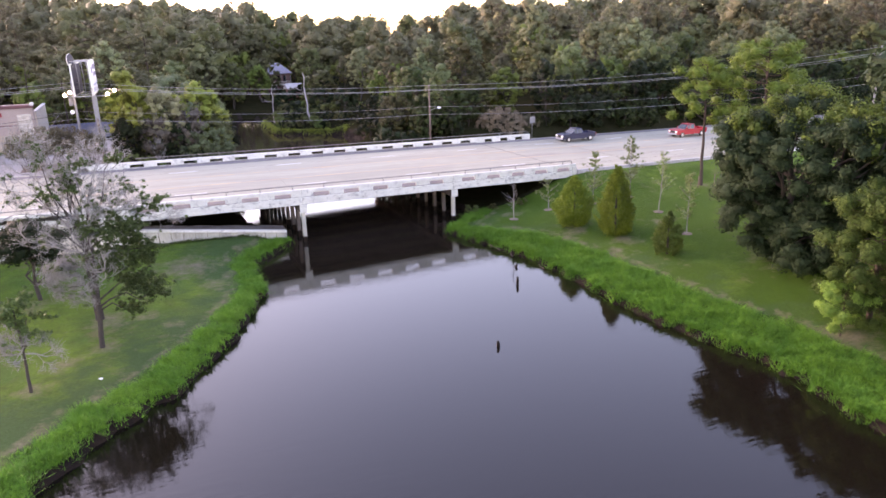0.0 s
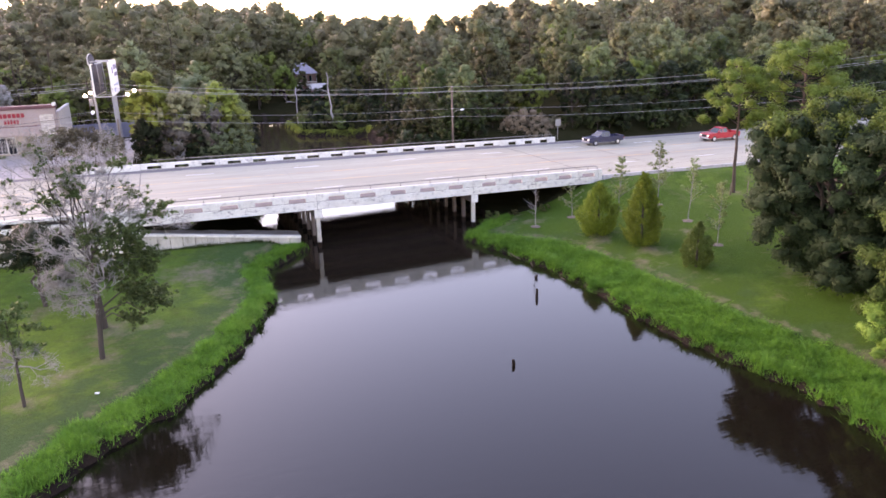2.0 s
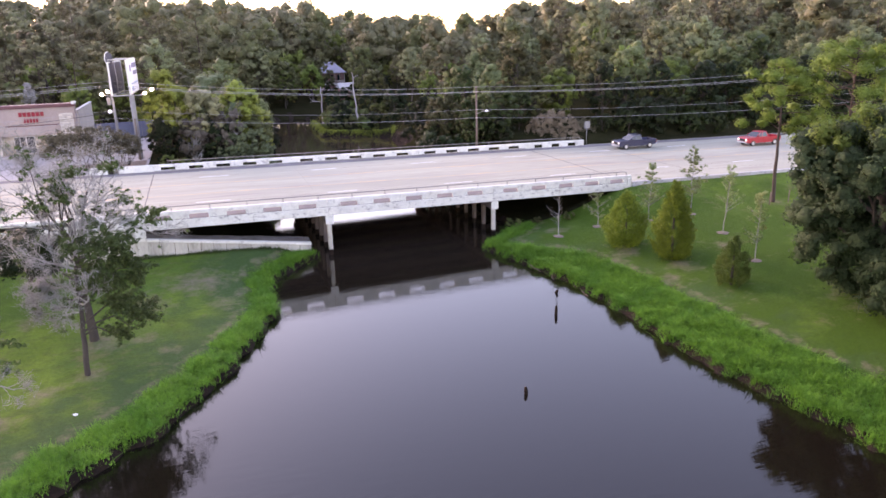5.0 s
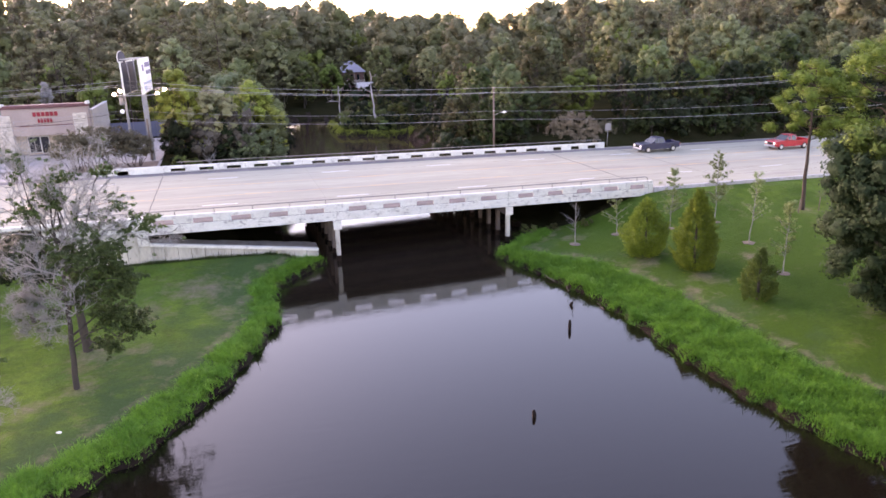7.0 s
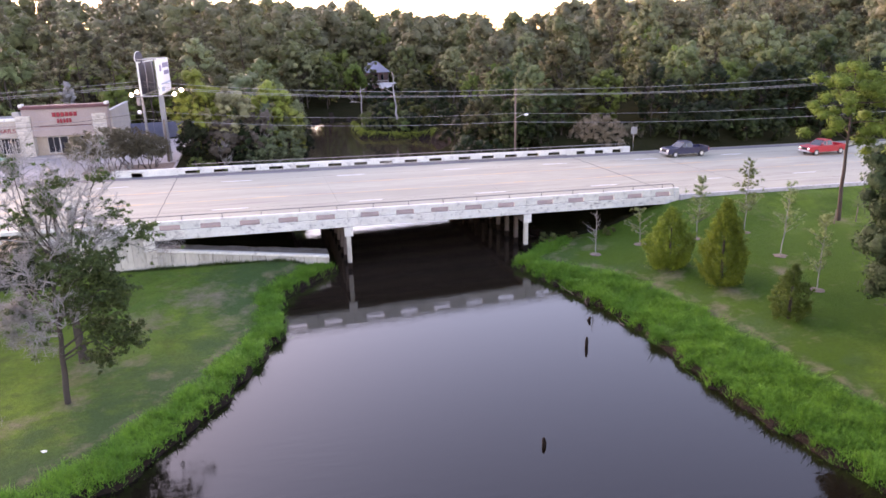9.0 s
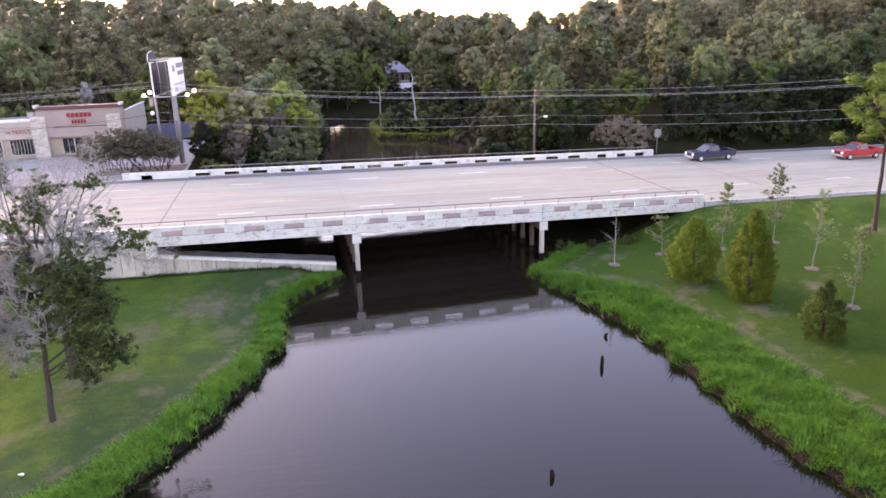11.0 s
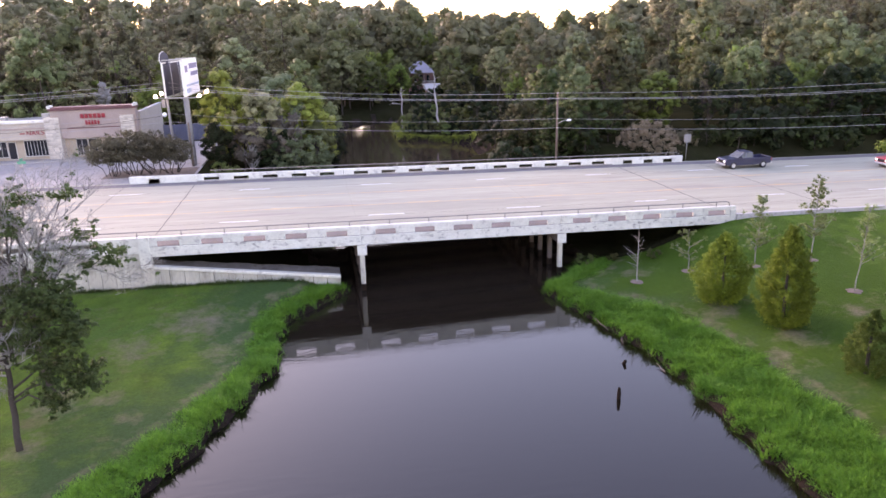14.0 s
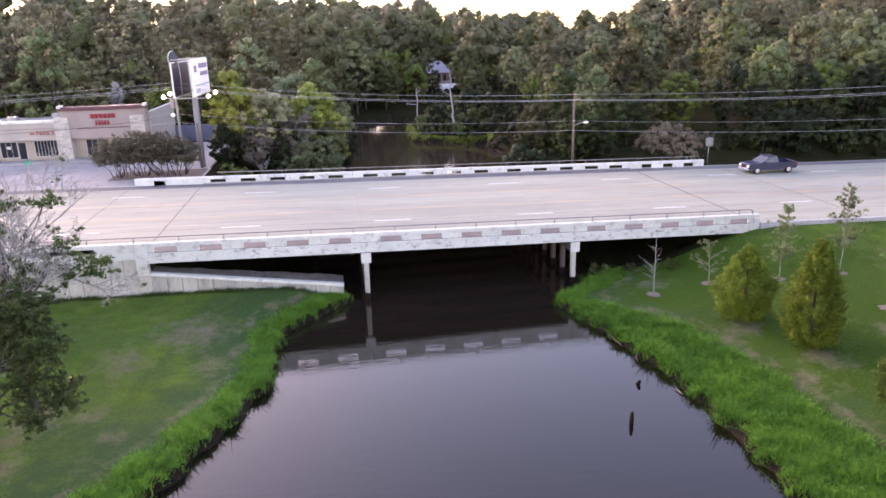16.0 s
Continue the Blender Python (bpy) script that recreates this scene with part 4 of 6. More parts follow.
half_dead(6, (-25.9, -14.6), 5.2, 0.3, [((-0.3, 0, 1.0), 0.9, 4.2, 4), ((-0.02, 0.2, 1.0), 0.98, 4.4, 4), ((0.3, -0.1, 1.0), 0.98, 4.2, 4), ((0.65, 0.1, 0.9), 0.95, 3.0, 3), ((-0.9, -0.2, 0.7), 0.9, 2.6, 3), ((-0.05, -0.2, 1), 0.9, 3.4, 4), ((0.15, 0.3, 1.0), 0.98, 4.6, 4), ((-0.2, -0.3, 1.0), 0.95, 4.4, 4), ((0.45, -0.25, 1.0), 0.95, 3.8, 4)],
          [(-0.1, 0, 9.7, 0.5, 0.5, 1.0, 12), (0.1, 0.2, 10.9, 0.4, 0.4, 0.6, 7), (2.4, 0, 11.0, 0.5, 0.4, 0.4, 5), (-1.9, 0, 8.8, 0.9, 0.5, 0.4, 7), (-1.8, 0.2, 11.5, 0.3, 0.3, 0.4, 3),
           (2.8, -0.4, 8.9, 0.8, 0.5, 0.3, 5), (4.2, -1.6, 8.0, 0.8, 0.7, 0.8, 12), (1.2, 0, 7.9, 1.0, 0.8, 0.5, 8)], (-0.15, 0.0),
          "tall half-dead tree with sparse green clumps on grey limbs", 0.05)
planted("tree", broad_tree(27, 6.3, 2.9, 64, 200, 0.11, 0.42, 0.17, 0.3, L_DEEP, 0.45, inner=0.3, clump=(0.2, 0.34), fuzz=0.3), -29.9, -9.3, 60, 1.0, "small dark flat-crowned tree on the lawn")
half_dead(7, (-29.2, -24.5), 3.9, 0.1, [((1, 0.2, 0.1), 0.6, 1.2, 3), ((-1, 0.3, 0.1), 0.64, 1.2, 3), ((0.2, -1, 0.15), 0.68, 1.1, 3), ((-0.5, 0.9, 0.2), 0.7, 1.1, 3), ((0.7, -0.6, 0.2), 0.74, 1.1, 3), ((-0.8, -0.6, 0), 0.62, 1.1, 3)],
          [(0, 0, 5.0, 1.0, 0.9, 0.4, 14), (0.5, 0.1, 4.2, 0.8, 0.7, 0.3, 7), (-0.7, 0, 4.6, 0.6, 0.6, 0.3, 8), (0.3, -0.3, 3.6, 0.6, 0.5, 0.2, 3)], (0.1, 0.0),
          "small half-dead tree with a skirt of bare grey twigs", 0.03)
for x in (33.4, 35.7):
    st = tagged(tube("stake", [(0, 0, -0.2), (0.02, 0, 1.3)], 0.05, M_POLEW, None, 6), "short wooden stake beside the tall pine", "stake", "stakes round the pine")
    st.location = (x, -8.6, float(ground_z(x, -8.6)))

# ---- kinds of woodland tree ----
rng = np.random.default_rng(77)
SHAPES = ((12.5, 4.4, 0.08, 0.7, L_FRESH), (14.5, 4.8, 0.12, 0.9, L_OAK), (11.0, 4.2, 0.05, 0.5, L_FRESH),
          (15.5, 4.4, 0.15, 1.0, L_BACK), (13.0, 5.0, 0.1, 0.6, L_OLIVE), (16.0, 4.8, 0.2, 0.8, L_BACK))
# front rows get leaves darkened for shade, rows behind get haze-paled ones
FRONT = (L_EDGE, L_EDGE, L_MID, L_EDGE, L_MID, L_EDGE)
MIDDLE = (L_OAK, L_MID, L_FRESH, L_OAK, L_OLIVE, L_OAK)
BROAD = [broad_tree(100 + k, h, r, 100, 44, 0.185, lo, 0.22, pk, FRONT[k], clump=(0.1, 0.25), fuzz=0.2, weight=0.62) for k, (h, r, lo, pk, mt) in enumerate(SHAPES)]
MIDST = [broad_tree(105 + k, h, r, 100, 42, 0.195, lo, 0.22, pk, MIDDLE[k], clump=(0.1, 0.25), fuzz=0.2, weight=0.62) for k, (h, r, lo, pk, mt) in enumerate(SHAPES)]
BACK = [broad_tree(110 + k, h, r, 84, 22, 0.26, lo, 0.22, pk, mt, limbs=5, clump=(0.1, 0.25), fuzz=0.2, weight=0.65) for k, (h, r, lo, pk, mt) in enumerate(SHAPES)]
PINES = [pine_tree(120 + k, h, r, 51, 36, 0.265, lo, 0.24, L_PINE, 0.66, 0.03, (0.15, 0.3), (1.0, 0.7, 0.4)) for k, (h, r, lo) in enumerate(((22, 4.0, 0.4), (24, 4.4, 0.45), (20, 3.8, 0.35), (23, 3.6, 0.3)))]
TALL = {id(BACK): [k[0] for k in SHAPES], id(PINES): (22, 24, 20, 23)}
BUSH = [broad_tree(130 + k, h, r, 18, 40, 0.215, 0.0, 0.08, 0.5, mt, limbs=4) for k, (h, r, mt) in enumerate(((4.0, 2.6, L_LIGHT), (5.2, 3.0, L_EDGE), (3.2, 2.4, L_OLIVE)))]
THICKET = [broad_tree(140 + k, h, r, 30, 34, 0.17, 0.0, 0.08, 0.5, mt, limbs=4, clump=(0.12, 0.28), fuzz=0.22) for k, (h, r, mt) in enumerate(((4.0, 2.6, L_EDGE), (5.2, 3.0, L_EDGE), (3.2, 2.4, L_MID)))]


placed = []

# shrubs by the car park and the far end of the bridge
def shrub(seed, h, r, blobs, per, size, leaf_mat, stems=9, low=0.35):
    rg = np.random.default_rng(seed)
    pcs, pts = [], []
    for k in range(blobs):
        a, d = rg.uniform(0, 6.28), r * math.sqrt(rg.random())
        z = h * (low + (1 - low) * rg.random() * math.sqrt(max(0.05, 1 - (d / r) ** 2 * 0.8)))
        pts.append((math.cos(a) * d, math.sin(a) * d, z, rg.uniform(0.28, 0.5)))
    for k in range(stems):
        p = pts[k * blobs // stems]
        pcs.append(tube_np(limb_path(rg, (p[0] * 0.25, p[1] * 0.25, -0.2), p[:3], 5, 0.05), np.linspace(0.06, 0.02, 5), 5))
    return mesh_of("trunk", *joined(pcs), [M_BARK], smooth=True), mesh_of("crown", *leaves(rg, pts, per, size, shell=0.05, fuzz=0.32), [leaf_mat])


L_SHRUB = foliage("grey_olive_leaves", (0.135, 0.122, 0.08), (0.29, 0.262, 0.175), 0.01)
L_PINK = foliage("rusty_pink_leaves", (0.26, 0.2, 0.145), (0.46, 0.36, 0.27), 0.01, (0.95, 1.05))
L_SILV = foliage("silver_green_leaves", (0.125, 0.165, 0.083), (0.26, 0.315, 0.17), 0.01)
for k, (x, y, h, r) in enumerate(((-34.0, 33.6, 4.9, 2.2), (-31.6, 34.4, 5.3, 2.6), (-29.2, 34.2, 5.1, 2.5), (-27.2, 33.8, 4.4, 2.0))):
    planted("shrub", shrub(60 + k, h, r * 1.12, 210, 52, 0.09, L_SHRUB, 9, 0.36), x, y, 0, 1.0, "grey-green multi-stemmed shrub beside the car park", "shrub", "car park shrubs", 4.25)
planted("shrub", shrub(66, 4.9, 3.9, 190, 66, 0.1, L_PINK, 12, 0.12), 31.0, 31.2, 0, 1.0, "rusty pink-brown shrub at the end of the bridge", "shrub", "", 3.3)
planted("shrub", shrub(67, 3.2, 1.8, 90, 66, 0.1, L_SHRUB, 9, 0.15), 36.4, 32.0, 0, 1.0, "grey-green shrub at the end of the bridge", "shrub", "", 3.3)
planted("bush", shrub(68, 6.6, 3.9, 190, 80, 0.13, L_SILV, 9, 0.05), -12.2, 37.4, 0, 1.0, "silvery green bush beside the river", "bush", "", 1.5)
L_RIV = foliage("yellow_green_leaves", (0.19, 0.235, 0.042), (0.41, 0.475, 0.105), 0.01, (0.9, 1.1))
L_HAZE = foliage("thin_olive_leaves", (0.24, 0.225, 0.12), (0.43, 0.4, 0.225), 0.01, (0.9, 1.1))
for k, (x, y, h, r, low, mt, txt) in enumerate(((-22.0, 43.0, 12.4, 3.5, 0.1, L_RIV, "yellow-green tree"), (-17.8, 42.0, 11.6, 3.8, 0.3, L_HAZE, "thin olive-brown tree"), (-12.8, 46.0, 12.4, 3.8, 0.1, L_RIV, "yellow-green tree"),
                                                (-8.8, 50.0, 6.6, 2.6, 0.02, L_EDGE, "low dark green tree"), (-16.0, 41.0, 7.2, 3.0, 0.03, L_EDGE, "grey-green tree"), (-20.3, 46.6, 11.4, 3.6, 0.05, L_RIV, "yellow-green tree"),
                                                (-10.6, 43.6, 7.6, 2.8, 0.03, L_OLIVE, "grey-green tree"), (-15.6, 55.0, 13.2, 4.2, 0.1, L_SILV, "grey-green tree"), (-9.6, 58.5, 10.0, 3.4, 0.05, L_OAK, "dark green tree"),
                                                (-22.6, 38.6, 6.0, 2.2, 0.03, L_EDGE, "dark green tree"), (-20.0, 56.0, 12.5, 3.8, 0.1, L_OAK, "dark green tree"), (-10.6, 46.5, 9.8, 2.9, 0.1, L_RIV, "yellow-green tree"))):
    planted("riverside_tree", broad_tree(150 + k, h, r, 105, 52, 0.15, low, 0.18, 0.6, mt, clump=(0.11, 0.26), fuzz=0.22, weight=0.6), x, y, 50 * k, 1.0, "bushy " + txt + " between car park and river", "tree", "riverside trees")
    placed.append((x, y))
for x, y, s in ((-20.8, 33.4, 0.62), (-18.2, 35.6, 0.5), (-22.4, 34.6, 0.45)):
    planted("bush", BUSH[0], x, y, 30 * x, s, "low fresh green bush behind the bridge rail", "bush", "bushes behind the rail")
planted("bare_tree", broad_tree(161, 9.0, 1.05, 40, 50, 0.26, 0.35, 0.14, 0.5, L_MOSS, 0.9, M_DEADW, 24), -44.0, 73.0, 0, 1.0, "pale grey leafless tree behind the shop", "tree", "", 4.0)
for x, y, s in ((17.6, 124.6, 0.6), (19.6, 123.8, 0.66), (21.8, 124.2, 0.62), (24.0, 124.8, 0.66), (26.4, 126.0, 0.8)):
    planted("bush", BUSH[1], x, y, 30 * x, s, "dark green bush in front of the outbuilding", "bush", "bushes by the outbuilding")
for x, y, s in ((10.2, 0.0, 0.34), (15.5, -1.4, 0.25), (12.6, -0.2, 0.22)):
    planted("bush", BUSH[2], x, y, 30 * x, s, "small dark bush in the shade beside the bridge", "bush", "bushes by the bridge")
for x, y, h in ((-14.2, 41.0, 8.6), (-19.0, 39.6, 7.5)):
    planted("riverside_tree", broad_tree(160, h, 2.3, 46, 22, 0.26, 0.3, 0.13, 0.5, L_GREY, 0.9, M_DEADW, 24), x, y, x * 9, 1.0, "almost bare grey-twigged tree beside the river", "tree", "riverside trees")
for k, (x, y, s) in enumerate(((6.8, 84.0, 0.6), (9.0, 82.6, 0.65), (11.4, 81.4, 0.7), (13.6, 80.0, 0.6), (15.8, 78.6, 0.65), (18.4, 77.4, 0.7), (8.0, 88.0, 0.8), (11.0, 86.5, 0.95), (14.0, 85.0, 1.0),
                               (17.2, 83.0, 0.95), (20.5, 81.0, 1.1), (9.5, 93.0, 0.9), (13.0, 92.0, 1.1), (18.0, 90.0, 1.2), (12.0, 100.0, 1.1), (18.5, 103.0, 1.1))):
    planted("bush", BUSH[k % 3], x, y, 40 * k, s, "green bush on the point in the river", "bush", "bushes on the river point")
    placed.append((x, y))
for k, (x, y, s) in enumerate(((8.0, 152.0, 1.25), (12.8, 140.0, 0.8), (13.0, 160.0, 1.4), (28.5, 153.0, 1.3), (32.0, 146.0, 1.2), (20.0, 164.0, 1.5), (27.0, 167.0, 1.5), (6.0, 166.0, 1.5), (35.0, 160.0, 1.4), (26.0, 139.0, 0.5), (-20.5, 86.0, 1.0), (-24.5, 92.0, 1.1), (-29.0, 85.0, 1.0), (15.6, 141.0, 0.92), (12.5, 136.0, 0.9),
                               (-2.0, 158.0, 1.4), (41.0, 152.0, 1.3), (16.0, 172.0, 1.6), (23.0, 175.0, 1.6), (31.0, 174.0, 1.6), (10.0, 176.0, 1.6), (3.0, 176.0, 1.6))):
    s *= 0.8 if y > 150 else 1.0
    planted("woodland_tree", BACK[k % 6], x, y, 70 * k, s, "broad-leaved tree on the slope round the house", "tree", "woodland trees")
    placed.append((x, y))

# ---- woods north of the road ----
def free(x, y, gap):
    if shore(np.array([x]), np.array([y]))[0] < gap:
        return False
    if x < -20 and y < 66:
        return False
    return y > 27.4 and math.hypot(x - 32, y - 30.5) > 6.5


def bearing(x, y):
    return math.degrees(math.atan2(x + 15, y + 57))


SKY_AZ = (-40, -7, -1, 3, 6, 8.6, 11, 14.6, 18, 21, 23.5, 28, 34, 60)
SKY_EL = (3.6, 3.3, 3.2, 2.7, 2.4, 2.45, 2.0, 1.7, 1.45, 1.6, 2.15, 2.4, 2.5, 2.6)


def skyline(x, y):
    """Height that the tree tops reach over the skyline's profile at this place."""
    return 18.8 + math.hypot(x + 15, y + 57) * math.tan(radians(np.interp(bearing(x, y), SKY_AZ, SKY_EL)))


def grow(kinds, n, x0, x1, y0, y1, gap, names, s0=0.85, s1=1.15, water=1.5):
    tries = 0
    while n and tries < 4000:
        tries += 1
        x, y = rng.uniform(x0, x1), rng.uniform(y0, y1)
        if not free(x, y, water) or any((x - a) ** 2 + (y - b) ** 2 < gap * gap for a, b in placed) or math.hypot(x - 19, y - 148) < 9:
            continue
        if kinds not in (BUSH, THICKET) and 40 < y < 146 and abs(x - (-16 + (y + 57) * 0.177)) < 6.5:
            continue
        valley = 8 < bearing(x, y) < 28
        if kinds is PINES and valley:
            continue
        placed.append((x, y))
        k = int(rng.integers(len(kinds)))
        s = rng.uniform(s0, s1) * (0.74 if valley and kinds is BACK else 1.0)
        if id(kinds) in TALL:
            s = min(s, (skyline(x, y) * rng.uniform(0.94, 1.09) - float(ground_z(x, y))) / TALL[id(kinds)][k] / 1.08)
        planted(names[0], kinds[k], x, y, rng.uniform(0, 360), (s, s, s * rng.uniform(0.92, 1.1)), names[1], names[2], names[3])
        n -= 1


BROAD_TXT = ("woodland_tree", "dense broad-leaved tree at the edge of the woods", "tree", "woodland trees")
PINE_TXT = ("woodland_pine", "tall pine standing above the woods", "tree", "woodland pines")
BUSH_TXT = ("bush", "green bush at the foot of the woods", "bush", "woodland bushes")
grow(PINES, 14, -78, -26, 67, 80, 4.0, PINE_TXT, 0.62, 0.8)
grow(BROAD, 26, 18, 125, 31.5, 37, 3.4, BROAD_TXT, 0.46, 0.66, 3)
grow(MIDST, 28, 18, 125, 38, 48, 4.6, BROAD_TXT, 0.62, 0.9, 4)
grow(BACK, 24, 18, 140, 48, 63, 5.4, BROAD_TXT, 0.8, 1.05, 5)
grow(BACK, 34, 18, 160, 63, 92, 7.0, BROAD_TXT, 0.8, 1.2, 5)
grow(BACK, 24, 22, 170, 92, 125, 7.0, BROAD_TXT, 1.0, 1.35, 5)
grow(BACK, 18, -40, -9, 66, 112, 4.2, BROAD_TXT, 0.7, 1.0, 5)
grow(BACK, 14, 6, 44, 80, 150, 4.5, BROAD_TXT, 0.7, 1.1, 4)
grow(BACK, 34, -130, -34, 67, 105, 4.6, BROAD_TXT, 0.95, 1.3)
grow(PINES, 36, -130, -6, 84, 145, 4.6, PINE_TXT, 0.85, 1.1)
grow(PINES, 8, 40, 120, 58, 85, 9.0, PINE_TXT, 0.62, 0.78)
grow(PINES, 34, 22, 170, 94, 150, 4.6, PINE_TXT, 0.85, 1.1)
grow(PINES, 22, 118, 225, 40, 110, 5.0, PINE_TXT, 0.95, 1.15)
grow(BACK, 16, 118, 225, 36, 100, 5.0, BROAD_TXT, 0.9, 1.2)
grow(BACK, 12, -15, 7, 112, 142, 4.0, BROAD_TXT, 0.8, 1.15, 3)
grow(THICKET, 50, 36, 125, 28.0, 31.5, 1.5, BUSH_TXT, 0.7, 1.2)
grow(BUSH, 12, -19, -8, 28, 70, 1.6, BUSH_TXT, 0.5, 0.8, 1.5)
grow(BUSH, 36, 3, 24, 75, 101, 1.15, BUSH_TXT, 0.3, 0.55, 1.0)
grow(BUSH, 14, 14, 32, 118, 141, 1.9, BUSH_TXT, 0.6, 0.9, 1.2)
grow(THICKET, 34, 10, 26, 28, 72, 1.5, BUSH_TXT, 0.6, 1.0, 1.8)

# the woods further back, as one mass of crowns
def crown_of(rg, pts):
    return joined([leaves(rg, pts, 38, 0.41, shell=0.72, fuzz=0.16, centre=(0, 0, 10)), cores(rg, pts, 0.62, 0.8, (0, 0, 10))])


pieces = []
far_rng = np.random.default_rng(9)
lowb = [crown_of(np.random.default_rng(200 + k), [(*(np.array(d) / np.linalg.norm(d) * far_rng.uniform(0.5, 1, 1) * [4.2, 4.2, 5.5] + [0, 0, 12]), far_rng.uniform(1.4, 2.3))
               for d in far_rng.normal(size=(20, 3))]) for k in range(5)]
n = 0
while n < 310:
    x, y = far_rng.uniform(-190, 260), 122 + 130 * far_rng.random() ** 1.3
    if n < 34:
        x, y = far_rng.uniform(-70, 110), far_rng.uniform(205, 235)
    elif n < 56:
        x, y = far_rng.uniform(85, 210), far_rng.uniform(125, 180)
    elif n < 68:
        y = far_rng.uniform(165, 200)
        x = -15 + (y + 57) * far_rng.uniform(0.05, 0.17)
    elif n >= 240:
        x, y = far_rng.uniform(-200, 150), far_rng.uniform(200, 262)
    elif n < 90:
        y = far_rng.uniform(75, 160)
        x = -22 + (y + 65) * far_rng.uniform(1.0, 1.5)
    if shore(np.array([x]), np.array([y]))[0] < 4 or abs(x) > 170 + y:
        continue
    if math.hypot(x - 19, y - 148) < 12 or (y < 146 and abs(x - (-16 + (y + 57) * 0.177)) < 7):
        continue
    v, q = lowb[n % 5]
    a, s = far_rng.uniform(0, 6.28), (skyline(x, y) * far_rng.uniform(0.86, 1.14) - 2.0) / 18.4
    turn = np.array([[math.cos(a), math.sin(a), 0], [-math.sin(a), math.cos(a), 0], [0, 0, 1]])
    pieces.append((np.hstack([v[:, :3] @ turn * s + [x, y, 2.0], v[:, 3:] @ turn]), q))
    n += 1
# crown colours already hold the haze of the distance
tagged(new("far_woods", mesh_of("far_woods", *joined(pieces), [L_PINE, L_BACK, L_OAK], np.repeat(far_rng.choice(3, n, p=(0.5, 0.25, 0.25)), [len(q) for v, q in pieces]))), "distant woods along the skyline, leaf colours paled for haze", "woods", kind="stuff")

# ---- tall grass on the banks ----
def tufts(rng, x, y, h, blades, wide=0.024, lean=0.95):
    n = len(x) * blades
    cx, cy = np.repeat(x, blades) + rng.normal(size=n) * 0.12, np.repeat(y, blades) + rng.normal(size=n) * 0.12
    cz = ground_z(cx, cy) - 0.05
    hh = np.repeat(h, blades) * rng.uniform(0.55, 1.15, n)
    a = rng.uniform(0, 6.28, n)
    l = hh * np.abs(rng.normal(size=n)) * lean
    ux, uy = -np.sin(a) * wide, np.cos(a) * wide
    b = np.stack([cx, cy, cz], 1)
    s = np.stack([ux, uy, 0 * ux], 1)
    tip = b + np.stack([np.cos(a) * l, np.sin(a) * l, hh], 1)
    v = np.stack([b - s, b + s, tip], 1).reshape(-1, 3)
    q = np.arange(n * 3).reshape(-1, 3)
    return v, q


def verge(seed, x0, x1, y0, y1, wide, density, hmax):
    rng = np.random.default_rng(seed)
    n = int((x1 - x0) * (y1 - y0) * density)
    x, y = rng.uniform(x0, x1, n), rng.uniform(y0, y1, n)
    d = shore(x, y)
    w = wide(x, y)
    keep = (d > np.where(x < 0, 0.32, 0.12) + 0.12 * rng.normal(size=n)) & (d < w + 0.3 * rng.normal(size=n))
    x, y, d, w = x[keep], y[keep], d[keep], w[keep]
    clump = 0.75 + 0.38 * np.sin(x * 1.9 + 2 * np.sin(y * 1.1)) * np.sin(y * 2.1 + x * 0.6) + 0.22 * np.sin(x * 4.3 + y * 2.2) * np.sin(y * 3.9 - x) + 0.16 * rng.normal(size=len(x))
    h = hmax * clump * np.clip((w - d) / 0.8 + 0.35, 0.3, 1)
    return tufts(rng, x, y, h, 7, 0.03, 1.0)


tagged(new("bank_grass", mesh_of("bank_grass", *verge(1, -52, -8.5, -62, 0.0, lambda x, y: 2.0 + 0.7 * smooth01(-14, -24, y), 80, 0.44), [L_GRASS])),
       "tall bright green grass along the water's edge", "grass", kind="stuff")
tagged(new("bank_grass", mesh_of("bank_grass", *verge(2, 4.5, 18, -62, 0.9, lambda x, y: 2.2 + 2.4 * smooth01(-4, -14, y), 80, 0.44), [L_GRASS])),
       "tall bright green grass along the far bank", "grass", kind="stuff")

tagged(new("bank_grass", mesh_of("bank_grass", *verge(3, 3, 20, 71, 100, lambda x, y: 1.3 + 0 * x, 26, 0.7), [L_RIV])),
       "green grass fringe round the point in the river", "grass", kind="stuff")

# weeds at the foot of the walls
rw = np.random.default_rng(8)
wx = rw.uniform(-50, -11.5, 900)
wy = -0.12 - 0.3 * rw.random(900) ** 2
tagged(new("weeds", mesh_of("weeds", *tufts(rw, wx, wy, 0.2 + 0.25 * rw.random(900) * (0.5 + 0.5 * np.sin(wx * 1.3)), 7), [L_DARKG])),
       "dark green weeds along the foot of the concrete wall", "weeds", kind="stuff")

# stakes standing in the water
for x, y, h, lean in ((3.97, -20.4, 0.66, 2), (-2.86, -29.8, 0.4, -4), (6.0, -16.6, 0.32, 30)):
    s = tagged(tube("stake", [(0, 0, -1.0), (0.01, 0, h * 0.5), (0.0, 0.01, h)], [0.1, 0.11, 0.07], M_MUD, None, 7), "dark broken wooden stake standing in the water", "stake", "stakes in the water")
    s.matrix_basis = pose(x, y, 0, lean, lean * 0.4, 0)

# drift wood along the right bank, litter on the lawn
rg = np.random.default_rng(31)
